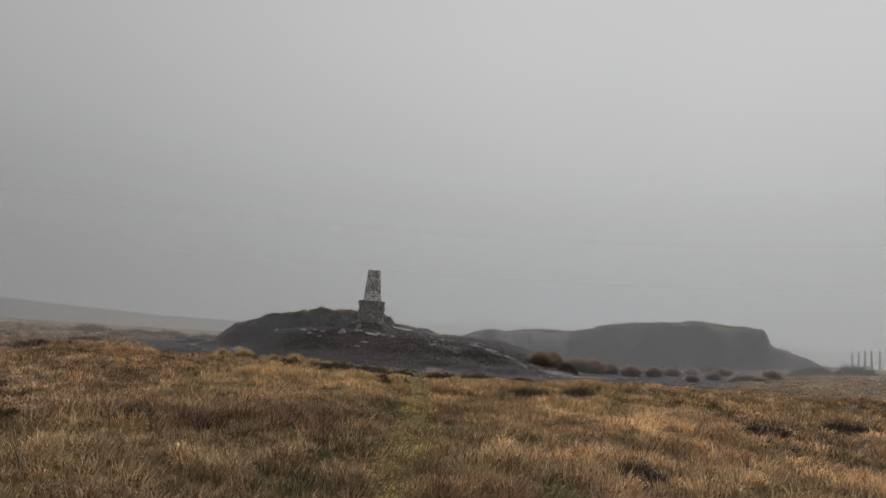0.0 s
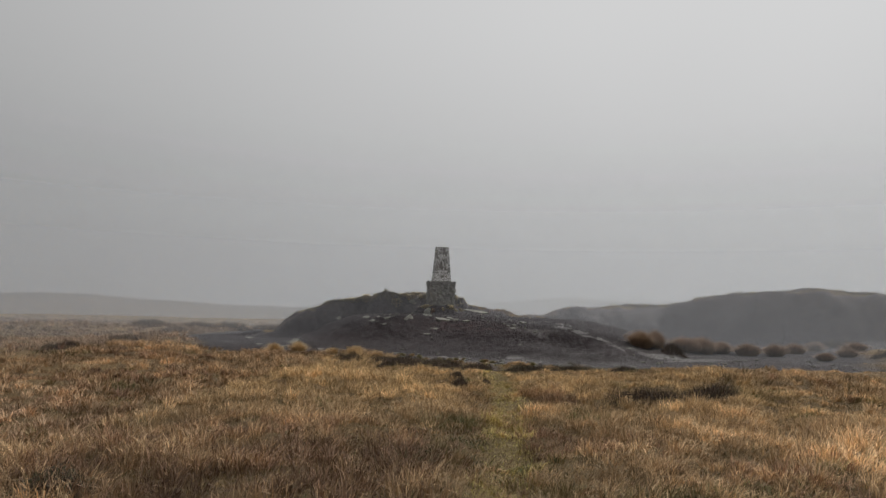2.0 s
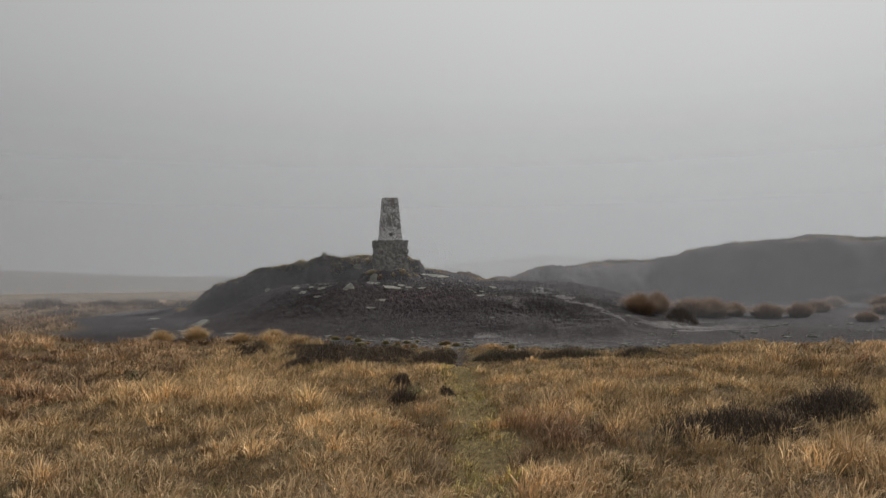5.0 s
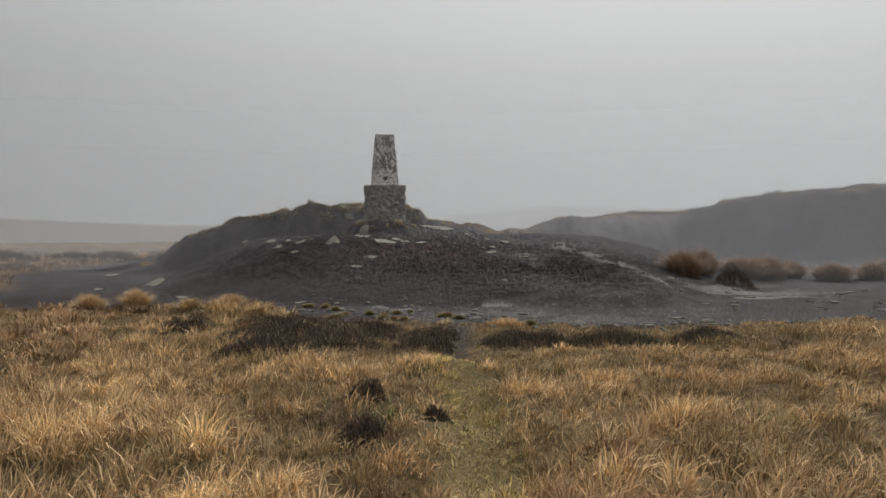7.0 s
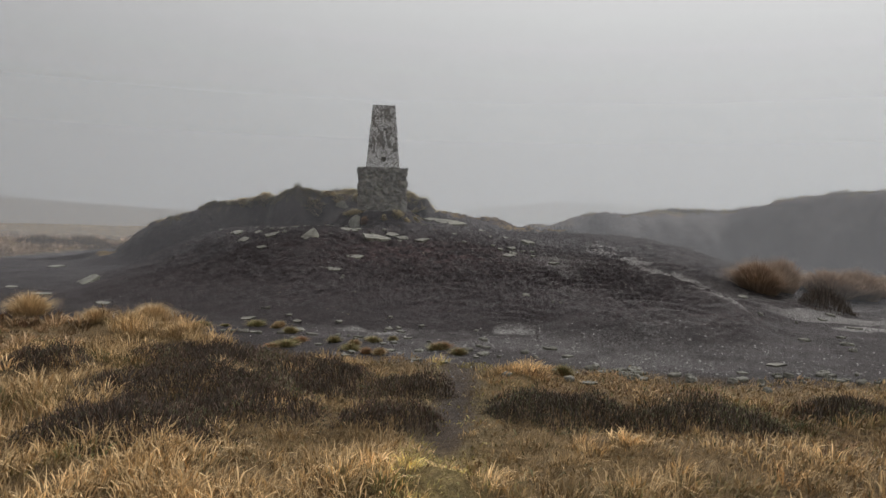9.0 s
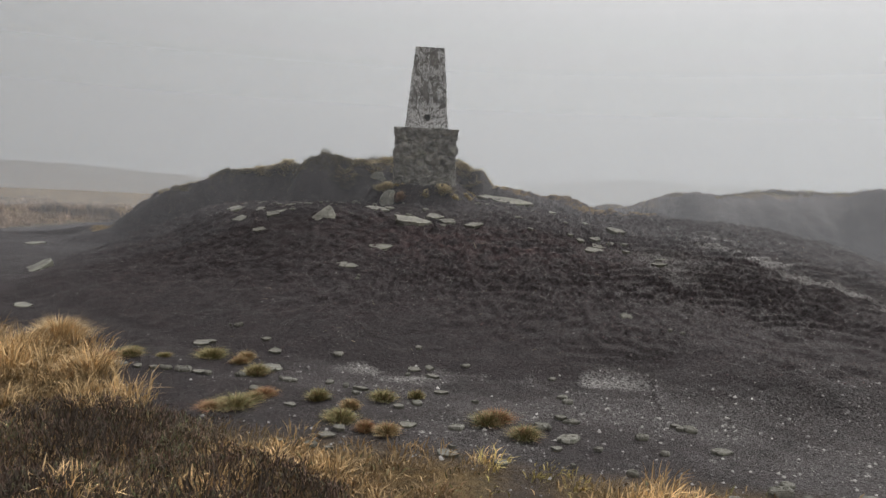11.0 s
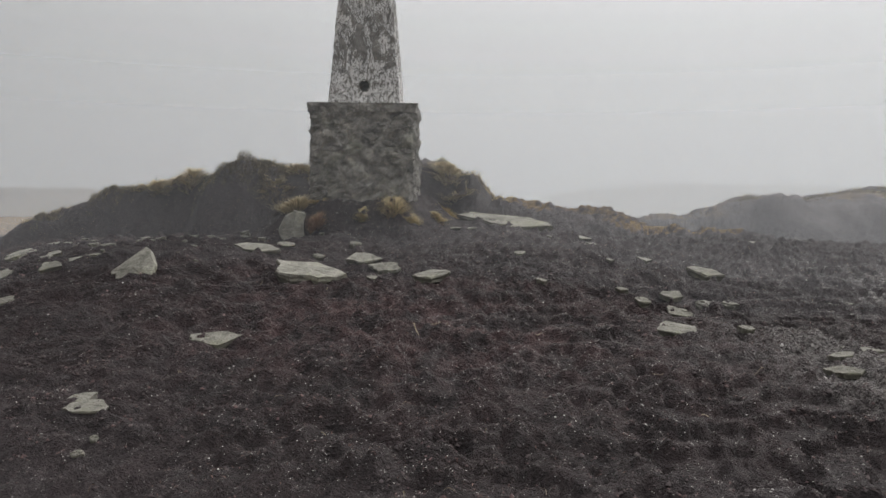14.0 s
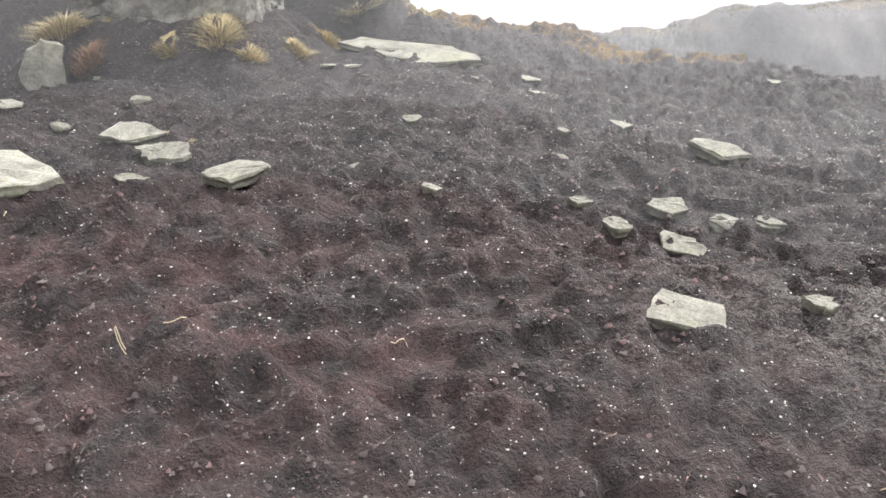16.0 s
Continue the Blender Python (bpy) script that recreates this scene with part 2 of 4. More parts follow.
def ground_material():
    m, nt, b = mat("moor_ground", 0.95)
    co = nt.nodes.new("ShaderNodeTexCoord")
    cover = attr(nt, "cover")
    sep = nt.nodes.new("ShaderNodeSeparateColor")
    nt.links.new(cover.outputs["Color"], sep.inputs[0])
    # grassy soil with straw litter
    g1 = ramp_node(nt, noise_tex(nt, 0.5, 6, 0.65), (0.3, (0.12, 0.078, 0.036)), (0.5, (0.2, 0.13, 0.058)), (0.68, (0.29, 0.19, 0.085)))
    g2 = ramp_node(nt, noise_tex(nt, 22.0, 4, 0.7), (0.3, 0.45), (0.7, 1.3))
    grass = mix(nt, sep.outputs["Blue"], g1, (0.32, 0.245, 0.1))
    grass = mix(nt, 1.0, grass, g2, "MULTIPLY")
    # bare peat, darker where wet, rusty where fibrous
    p1 = ramp_node(nt, noise_tex(nt, 1.1, 8, 0.68), (0.3, (0.025, 0.019, 0.0198)), (0.52, (0.033, 0.026, 0.027)), (0.72, (0.056, 0.0465, 0.0485)))
    p2 = ramp_node(nt, noise_tex(nt, 34.0, 5, 0.75), (0.34, 0.5), (0.64, 1.55))
    peat = mix(nt, 1.0, p1, p2, "MULTIPLY")
    rust = nt.nodes.new("ShaderNodeMath")
    rust.operation = "MULTIPLY"
    nt.links.new(sep.outputs["Blue"], rust.inputs[0])
    nt.links.new(ramp_node(nt, noise_tex(nt, 5.0, 6, 0.7), (0.42, 0.0), (0.62, 0.7)), rust.inputs[1])
    peat = mix(nt, rust.outputs[0], peat, (0.1, 0.057, 0.057))
    # drained grey silt on the flats, and haze painted on bank, rim, far moor
    haze_silt = ramp_node(nt, noise_tex(nt, 2.3, 6, 0.7), (0.3, (0.148, 0.134, 0.133)), (0.7, (0.186, 0.168, 0.166)))
    peat = mix(nt, cover.outputs["Alpha"], peat, mix(nt, 0.5, haze_silt, mix(nt, 1.0, haze_silt, p2, "MULTIPLY")))
    # grit: fine pale sand washed over the peat
    grit_fac = nt.nodes.new("ShaderNodeMath")
    grit_fac.operation = "MULTIPLY"
    nt.links.new(sep.outputs["Green"], grit_fac.inputs[0])
    nt.links.new(ramp_node(nt, noise_tex(nt, 60.0, 3, 0.8), (0.43, 0.0), (0.56, 1.0)), grit_fac.inputs[1])
    peat = mix(nt, grit_fac.outputs[0], peat, (0.34, 0.32, 0.306))
    vor = nt.nodes.new("ShaderNodeTexVoronoi")
    vor.inputs["Scale"].default_value = 62.0
    nt.links.new(co.outputs["Object"], vor.inputs["Vector"])
    seeds = nt.nodes.new("ShaderNodeSeparateColor")
    nt.links.new(vor.outputs["Color"], seeds.inputs[0])
    speck = nt.nodes.new("ShaderNodeMath")
    speck.operation = "MULTIPLY"
    nt.links.new(ramp_node(nt, vor.outputs["Distance"], (0.12, 1.0), (0.18, 0.0)), speck.inputs[0])
    nt.links.new(ramp_node(nt, seeds.outputs["Red"], (0.86, 0.0), (0.9, 1.0)), speck.inputs[1])
    # pale specks drop out where the haze and silt grey lies
    speck_keep = nt.nodes.new("ShaderNodeMath")
    speck_keep.operation = "MULTIPLY_ADD"
    speck_keep.inputs[1].default_value, speck_keep.inputs[2].default_value, speck_keep.use_clamp = -2.5, 1.0, True
    nt.links.new(cover.outputs["Alpha"], speck_keep.inputs[0])
    dots = nt.nodes.new("ShaderNodeMath")
    dots.operation = "MULTIPLY"
    nt.links.new(speck.outputs[0], dots.inputs[0])
    nt.links.new(speck_keep.outputs[0], dots.inputs[1])
    peat = mix(nt, dots.outputs[0], peat, (0.33, 0.315, 0.305))
    nt.links.new(mix(nt, sep.outputs["Red"], grass, peat), b.inputs["Base Color"])
    # bare peat is damp and has a sheen, more in some patches than in others
    damp = ramp_node(nt, noise_tex(nt, 3.0, 5, 0.6), (0.35, 0.82), (0.65, 0.92))
    nt.links.new(mix(nt, sep.outputs["Red"], (0.95, 0.95, 0.95), damp), b.inputs["Roughness"])
    b.inputs["Specular IOR Level"].default_value = 0.3
    h = nt.nodes.new("ShaderNodeMath")
    h.operation = "ADD"
    nt.links.new(noise_tex(nt, 18.0, 8, 0.72), h.inputs[0])
    nt.links.new(noise_tex(nt, 75.0, 3, 0.7), h.inputs[1])
    bump(nt, b, h.outputs[0], 1.0, 0.06)
    return m


def blade_material(name, rough=0.75):
    m, nt, b = mat(name, rough)
    tint = attr(nt, "tint")
    geo = nt.nodes.new("ShaderNodeNewGeometry")
    nt.links.new(mix(nt, 1.0, tint.outputs["Color"], ramp_node(nt, geo.outputs["Random Per Island"], (0.0, 0.74), (1.0, 1.24)), "MULTIPLY"), b.inputs["Base Color"])
    return m


def stone_material(name, dark, mid_tone, pale, moss=0.25, layers=0.3, depth=0.012):
    m, nt, b = mat(name, 0.88)
    info = nt.nodes.new("ShaderNodeObjectInfo")
    base = ramp_node(nt, noise_tex(nt, 9.0, 8, 0.68, warp=0.6), (0.3, dark), (0.5, mid_tone), (0.72, pale))
    base = mix(nt, 1.0, base, ramp_node(nt, info.outputs["Random"], (0.0, (0.78, 0.76, 0.72)), (1.0, (1.08, 1.06, 1.03))), "MULTIPLY")
    lichen = ramp_node(nt, noise_tex(nt, 5.0, 6, 0.7), (0.52, 0.0), (0.66, moss))
    base = mix(nt, lichen, base, (0.25, 0.27, 0.14))
    grain = ramp_node(nt, noise_tex(nt, 90.0, 3, 0.7), (0.3, 0.72), (0.7, 1.2))
    nt.links.new(mix(nt, 1.0, base, grain, "MULTIPLY"), b.inputs["Base Color"])
    h = nt.nodes.new("ShaderNodeMath")
    h.operation = "ADD"
    nt.links.new(noise_tex(nt, 28.0, 6, 0.7), h.inputs[0])
    wave = nt.nodes.new("ShaderNodeTexWave")
    wave.bands_direction = "Z"
    wave.inputs["Scale"].default_value, wave.inputs["Distortion"].default_value, wave.inputs["Detail"].default_value = 9.0, 7.0, 3.0
    co = nt.nodes.new("ShaderNodeTexCoord")
    nt.links.new(co.outputs["Object"], wave.inputs["Vector"])
    layer = nt.nodes.new("ShaderNodeMath")
    layer.operation = "MULTIPLY"
    layer.inputs[1].default_value = layers
    nt.links.new(wave.outputs["Fac"], layer.inputs[0])
    nt.links.new(layer.outputs[0], h.inputs[1])
    bump(nt, b, h.outputs[0], 0.8, depth)
    return m


def pillar_material():
    m, nt, b = mat("flaked_painted_concrete", 0.9)
    conc = ramp_node(nt, noise_tex(nt, 16.0, 8, 0.7), (0.3, (0.075, 0.07, 0.064)), (0.52, (0.14, 0.132, 0.122)), (0.72, (0.21, 0.2, 0.185)))
    co = nt.nodes.new("ShaderNodeTexCoord")
    sep = nt.nodes.new("ShaderNodeSeparateXYZ")
    nt.links.new(co.outputs["Object"], sep.inputs[0])
    # paint survives best near the foot
    keep = nt.nodes.new("ShaderNodeMapRange")
    keep.inputs["From Min"].default_value, keep.inputs["From Max"].default_value = 0.06, 0.42
    keep.inputs["To Min"].default_value, keep.inputs["To Max"].default_value = 0.13, 0.0
    nt.links.new(sep.outputs["Z"], keep.inputs["Value"])
    add = nt.nodes.new("ShaderNodeMath")
    add.operation = "ADD"
    nt.links.new(noise_tex(nt, 9.5, 12, 0.78, warp=0.9, squash=0.5), add.inputs[0])
    nt.links.new(keep.outputs["Result"], add.inputs[1])
    flake = ramp_node(nt, add.outputs[0], (0.485, 0.0), (0.505, 1.0))
    fine = ramp_node(nt, noise_tex(nt, 60.0, 4, 0.8, squash=0.5), (0.44, 0.05), (0.52, 1.0))
    f2 = mix(nt, 1.0, flake, fine, "MULTIPLY")
    white = ramp_node(nt, noise_tex(nt, 30.0, 5, 0.7), (0.3, (0.50, 0.49, 0.48)), (0.7, (0.74, 0.73, 0.72)))
    nt.links.new(mix(nt, f2, conc, white), b.inputs["Base Color"])
    h = nt.nodes.new("ShaderNodeMath")
    h.operation = "ADD"
    nt.links.new(f2, h.inputs[0])
    nt.links.new(noise_tex(nt, 40.0, 6, 0.7), h.inputs[1])
    bump(nt, b, h.outputs[0], 0.8, 0.008)
    return m


def timber_material():
    m, nt, b = mat("weathered_timber", 0.9)
    c = ramp_node(nt, noise_tex(nt, 7.0, 6, 0.7), (0.3, (0.10, 0.085, 0.07)), (0.7, (0.2, 0.175, 0.15)))
    nt.links.new(c, b.inputs["Base Color"])
    bump(nt, b, noise_tex(nt, 40.0, 4), 0.6, 0.006)
    return m


def haze_material(name, density, top):
    """Fog haze for an added sheet: mostly clear, thinning upwards."""
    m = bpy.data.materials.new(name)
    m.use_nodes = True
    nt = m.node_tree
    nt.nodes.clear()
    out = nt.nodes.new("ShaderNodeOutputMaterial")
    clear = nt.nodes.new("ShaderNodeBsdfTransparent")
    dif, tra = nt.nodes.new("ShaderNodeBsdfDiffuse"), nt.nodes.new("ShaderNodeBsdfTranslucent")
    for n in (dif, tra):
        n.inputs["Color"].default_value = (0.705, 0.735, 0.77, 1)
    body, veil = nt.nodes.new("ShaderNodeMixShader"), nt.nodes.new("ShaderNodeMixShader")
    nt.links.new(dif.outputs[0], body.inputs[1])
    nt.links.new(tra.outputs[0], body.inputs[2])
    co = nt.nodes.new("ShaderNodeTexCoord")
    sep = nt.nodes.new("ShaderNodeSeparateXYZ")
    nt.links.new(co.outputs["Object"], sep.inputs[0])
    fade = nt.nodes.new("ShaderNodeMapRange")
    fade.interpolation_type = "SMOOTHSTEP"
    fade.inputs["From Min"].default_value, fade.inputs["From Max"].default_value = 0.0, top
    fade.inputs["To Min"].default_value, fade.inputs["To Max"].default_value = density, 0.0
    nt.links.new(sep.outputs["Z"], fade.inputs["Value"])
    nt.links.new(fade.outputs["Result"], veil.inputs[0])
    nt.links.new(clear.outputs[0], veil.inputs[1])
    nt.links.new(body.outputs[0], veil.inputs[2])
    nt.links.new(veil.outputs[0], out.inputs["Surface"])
    return m


GROUND = ground_material()
GRASS = blade_material("moor_grass_blades")
CLOD = blade_material("damp_peat_crumbs", 0.85)
HEATHER = blade_material("heather_sprigs", 0.85)
STONE = stone_material("pale_gritstone", (0.105, 0.103, 0.092), (0.195, 0.191, 0.171), (0.29, 0.285, 0.257), 0.22, 0.4, 0.014)
RUBBLE = stone_material("dark_rubble", (0.105, 0.103, 0.10), (0.20, 0.194, 0.186), (0.32, 0.31, 0.295), 0.12, 0.0, 0.02)
PAINTED = pillar_material()
TIMBER = timber_material()
MORTAR = stone_material("grey_mortar", (0.105, 0.102, 0.096), (0.205, 0.199, 0.188), (0.35, 0.34, 0.32), 0.15, 0.0, 0.03)


# ---- builders ----
def part(name, bm, material, parent, label=""):
    me = bpy.data.meshes.new(name)
    bm.to_mesh(me)
    bm.free()
    me.materials.append(material)
    ob = new(name, me)
    ob.parent = parent
    if label:
        tagged(ob, label)
    return ob


def tri_mesh(name, verts, tris, material, tints=None, smooth=False):
    """A mesh from arrays of corners and triangles, with a colour for each corner."""
    me = bpy.data.meshes.new(name)
    nv, nt = len(verts), len(tris)
    me.vertices.add(nv)
    me.vertices.foreach_set("co", np.asarray(verts, np.float32).ravel())
    me.loops.add(nt * 3)
    me.loops.foreach_set("vertex_index", np.asarray(tris, np.int32).ravel())
    me.polygons.add(nt)
    me.polygons.foreach_set("loop_start", np.arange(0, nt * 3, 3, dtype=np.int32))
    me.update(calc_edges=True)
    if tints is not None:
        col = me.attributes.new("tint", "FLOAT_COLOR", "POINT")
        col.data.foreach_set("color", np.c_[tints, np.ones(nv)].astype(np.float32).ravel())
    if smooth:
        me.polygons.foreach_set("use_smooth", np.ones(nt, bool))
    me.materials.append(material)
    return me


# ---- the ground: one sheet out to the horizon ----
def stations(*runs):
    """Grid lines: (start, end, spacing) runs, then ever wider steps outwards on both ends."""
    mid_run = np.concatenate([np.arange(a, b - 1e-6, s) for a, b, s in runs] + [[runs[-1][1]]])
    lo, hi, out_lo, out_hi, s = mid_run[0], mid_run[-1], [], [], runs[0][2]
    while lo > -1800:
        s *= 1.09
        lo -= s
        out_lo.append(lo)
    s = runs[-1][2]
    while hi < 1800:
        s *= 1.07
        hi += s
        out_hi.append(hi)
    return np.concatenate([out_lo[::-1], mid_run, out_hi])


STREAK = ((1.3, 27.9, 0), (2.1, 27.0, 0), (2.7, 25.6, 0), (3.4, 24.5, 0), (5.2, 24.5, 0))


def track_part(x, y):
    return np.exp(-((y - 21.6 - 0.2 * np.sin(x * 0.9)) / 0.85) ** 2) * step(-4.5, -2.0, x)


def gravel_part(x, y):
    """How much loose grit lies on the peat."""
    track = np.exp(-((y - 21.95 - 0.12 * x) / 0.95) ** 4) * step(-3.4, -1.6, x) * step(4.6, 2.2, x)
    rim = ridge(x, y, STREAK, 0.1, 0.34, 0.38)[0]
    gully = np.exp(-((x - 4.6) / 1.2) ** 2 - ((y - 25.4) / 1.0) ** 2)
    crescent = np.exp(-((mound_d(x, y) - 0.99) / 0.028) ** 2) * step(-2.4, -1.8, x) * step(0.5, -0.2, x) * step(25, 24, y)
    patch = 0.55 * np.exp(-((x - 0.65) / 0.35) ** 2 - ((y - 25.5) / 0.9) ** 2) + 0.4 * np.exp(-((x - 0.9) / 1.0) ** 2 - ((y - 26.5) / 0.5) ** 2)
    amount = np.clip(patch, 0, 1)
    pale = np.clip(rim * 1.4 + gully + 1.2 * crescent, 0, 1) * step(-0.04, 0.04, fbm(x * 0.55, y, 0.36, 4, 22.0))
    pebbly = 0.32 * np.clip(track, 0, 1) * (0.3 + 0.7 * step(-0.12, 0.12, fbm(x * 0.6, y, 0.7, 4, 20.0)))
    bare_flat = np.exp(-((x + 0.95) / 0.5) ** 4 - ((y - 22.68) / 0.26) ** 4) + np.exp(-((x + 2.3) / 0.5) ** 4 - ((y - 22.1) / 0.12) ** 4)
    return np.clip(np.maximum(amount * step(0.0, 0.12, fbm(x * 0.55, y, 0.5, 4, 21.0)), np.maximum(pebbly, pale)) * (1 - 0.95 * np.clip(bare_flat, 0, 1)), 0, 1)


gx = stations((-22, -10, 0.3), (-10, -6, 0.1), (-6, -3.2, 0.07), (-3.2, -2.4, 0.045), (-2.4, 1.9, 0.018), (1.9, 2.4, 0.045), (2.4, 3.6, 0.07), (3.6, 9, 0.14), (9, 20, 0.2))
gy = stations((-4, 4, 0.4), (4, 21, 0.16), (21, 22.6, 0.07), (22.6, 24.6, 0.045), (24.6, 27.2, 0.02), (27.2, 27.8, 0.035), (27.8, 29.2, 0.07), (29.2, 30.2, 0.1), (30.2, 32.0, 0.06), (32.0, 34.0, 0.2), (34.0, 44, 0.2))
X, Y = np.meshgrid(gx, gy)
Z = land(X, Y)
nx, ny = len(gx), len(gy)
corner = (np.arange(ny - 1)[:, None] * nx + np.arange(nx - 1)[None, :]).ravel()
ground_tris = np.concatenate([np.c_[corner, corner + 1, corner + nx + 1], np.c_[corner, corner + nx + 1, corner + nx]])
fall = np.hypot(np.gradient(Z, gx, axis=1), np.gradient(Z, gy, axis=0))
me = tri_mesh("ground", np.c_[X.ravel(), Y.ravel(), Z.ravel()], ground_tris, GROUND, smooth=True)
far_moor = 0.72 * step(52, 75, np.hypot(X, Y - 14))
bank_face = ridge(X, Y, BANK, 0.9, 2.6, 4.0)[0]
# bank, rim and far moor are paled here: haze put into the ground colour
haze_silt = np.clip(np.maximum(0.5 * bank_face + 0.5 * far_moor, step(20.6, 21.4, Y) * (0.03 + 0.05 * step(0.5, 4.0, X)) * step(0.97, 1.03, mound_d(X, Y)) * step(34, 30, Y) * (0.7 + fbm(X, Y, 1.5, 3, 19.0))), 0, 1)
haze_silt = np.maximum(haze_silt, 0.3 * ridge(X, Y, RIM, 0.35, 0.75, 2.2)[0])
worn = (0.4 + 0.25 * step(9, 14, Y)) * np.exp(-((X - trail_x(Y)) / 0.32) ** 2) * step(22, 20.5, Y)
rust = np.exp(-((X + 1.5) / 1.5) ** 2 - ((Y - 26.0) / 0.75) ** 2) + 0.13
col = me.attributes.new("cover", "FLOAT_COLOR", "POINT")
turf = 0.8 * (step(0.975, 1.0, ridge(X, Y, RIM, 0.35, 0.75, 2.2)[0]) + 0.5 * step(0.98, 1.0, ridge(X, Y, BANK, 0.9, 2.6, 4.0)[0])) * step(-0.1, 0.15, fbm(X, Y, 0.8, 2, 51.0))
turf = turf * step(1.0, 0.5, fall)
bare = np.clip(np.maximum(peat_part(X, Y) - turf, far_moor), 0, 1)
col.data.foreach_set("color", np.c_[bare.ravel(), gravel_part(X, Y).ravel(), np.clip(np.where(peat_part(X, Y) > 0.5, rust, worn), 0, 1).ravel(), haze_silt.ravel()].astype(np.float32).ravel())
ground = tagged(new("ground", me), "open moorland of dead grass and bare black peat", "ground", kind="structure")

# ---- curved see-through sheets added as fog haze over mound and far moor ----
def add_haze_sheet(radius, density, top):
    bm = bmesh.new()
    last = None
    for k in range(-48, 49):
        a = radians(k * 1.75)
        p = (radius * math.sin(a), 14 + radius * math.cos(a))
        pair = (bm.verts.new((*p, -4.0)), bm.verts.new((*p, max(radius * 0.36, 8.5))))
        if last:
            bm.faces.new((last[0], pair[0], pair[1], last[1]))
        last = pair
    me = bpy.data.meshes.new("haze_sheet")
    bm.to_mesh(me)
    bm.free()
    me.materials.append(haze_material("fog_haze", density, top))
    tagged(new("haze_sheet", me), "thin grey see-through sheet added as fog haze over mound and moor", "fog", kind="structure")


# the nearest three sheets stand on the mound and pale what lies behind
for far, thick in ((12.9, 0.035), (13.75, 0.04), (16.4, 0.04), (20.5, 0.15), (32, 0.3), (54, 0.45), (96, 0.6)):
    add_haze_sheet(far, thick, max(far * 0.34, 8.0))


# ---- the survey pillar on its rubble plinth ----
def slab_face(bm, rows, cols, at, skip=None):
    grid = [[bm.verts.new(at(i / cols, j / rows)) for i in range(cols + 1)] for j in range(rows + 1)]
    for j in range(rows):
        for i in range(cols):
            if skip is None or not skip((i + 0.5) / cols, (j + 0.5) / rows):
                bm.faces.new((grid[j][i], grid[j][i + 1], grid[j + 1][i + 1], grid[j + 1][i]))


def tapered_block(low, high, tall, rows, cols, rough, hole=None, seed=0.0):
    """Four rough faces and a top, rounded at the corners, with an optional round hole in the front."""
    bm = bmesh.new()
    for k in range(4):
        turn = Matrix.Rotation(k * math.pi / 2, 4, "Z")

        def at(u, v):
            half = (low + (high - low) * v) / 2
            x, y = (2 * u - 1) * half, -half
            edge = max(0.0, abs(2 * u - 1) - 0.93) / 0.07
            y += 0.012 * edge * edge
            x *= 1 - 0.012 * edge
            p = turn @ Vector((x, y, v * tall))
            n = noise.noise(p * 8 + Vector((seed, 0, 0))) * rough + noise.noise(p * 19) * rough * 0.4 + noise.noise(p * 41) * rough * 0.22
            side = turn @ Vector((0, -1, 0))
            return p + side * n * (1 - edge)
        skip = None
        if hole and k == 0:
            def skip(u, v):
                half = low + (high - low) * v
                return math.hypot((u - 0.5) * half - hole[0], v * tall - hole[1]) < hole[2]
        slab_face(bm, rows, cols, at, skip)
    half = high / 2
    slab_face(bm, 10, 10, lambda u, v: Vector(((2 * u - 1) * half, (2 * v - 1) * half, tall + 0.01 * (1 - max(abs(2 * u - 1), abs(2 * v - 1))))))
    bmesh.ops.remove_doubles(bm, verts=bm.verts, dist=0.004)
    bmesh.ops.recalc_face_normals(bm, faces=bm.faces)
    return bm


PX, PY, P_TOP, P_TURN = -2.665, 28.56, 2.385, 12.0
plinth = tagged(new("stone_plinth"), "rough square rubble-stone plinth bedded in grey mortar", "plinth")
plinth.matrix_world = pose(PX, PY, 1.18, 0, 0, P_TURN)
core = tapered_block(0.905, 0.895, P_TOP - 1.18 - 0.05, 54, 44, 0.05, seed=4.0)
part("core", core, MORTAR, plinth, "weathered grey mortar core")
cap = tapered_block(0.925, 0.95, 0.075, 8, 40, 0.032, seed=9.0)
cap_ob = part("coping", cap, MORTAR, plinth, "thin chipped concrete coping")
cap_ob.location = (0, 0, P_TOP - 1.18 - 0.075)


def rough_stone_mesh(seed):
    """An irregular facing stone of unit size with worn corners."""
    rng = random.Random(seed)
    bm = bmesh.new()
    rings = []
    for z, s in ((-0.5, 0.95), (0.15, 1.0), (0.42, 0.82)):
        ring = []
        for k in range(8):
            a = k * math.tau / 8 + rng.uniform(-0.28, 0.28)
            r = s * (0.5 + rng.uniform(-0.13, 0.07)) / max(abs(math.cos(a)), abs(math.sin(a))) ** 0.75
            ring.append(bm.verts.new((r * math.cos(a), r * math.sin(a), z + rng.uniform(-0.16, 0.16))))
        rings.append(ring)
    for a, b in zip(rings[:-1], rings[1:]):
        for k in range(8):
            bm.faces.new((a[k], a[(k + 1) % 8], b[(k + 1) % 8], b[k]))
    bm.faces.new(rings[-1])
    me = bpy.data.meshes.new("stone")
    bm.to_mesh(me)
    bm.free()
    me.materials.append(RUBBLE)
    return me


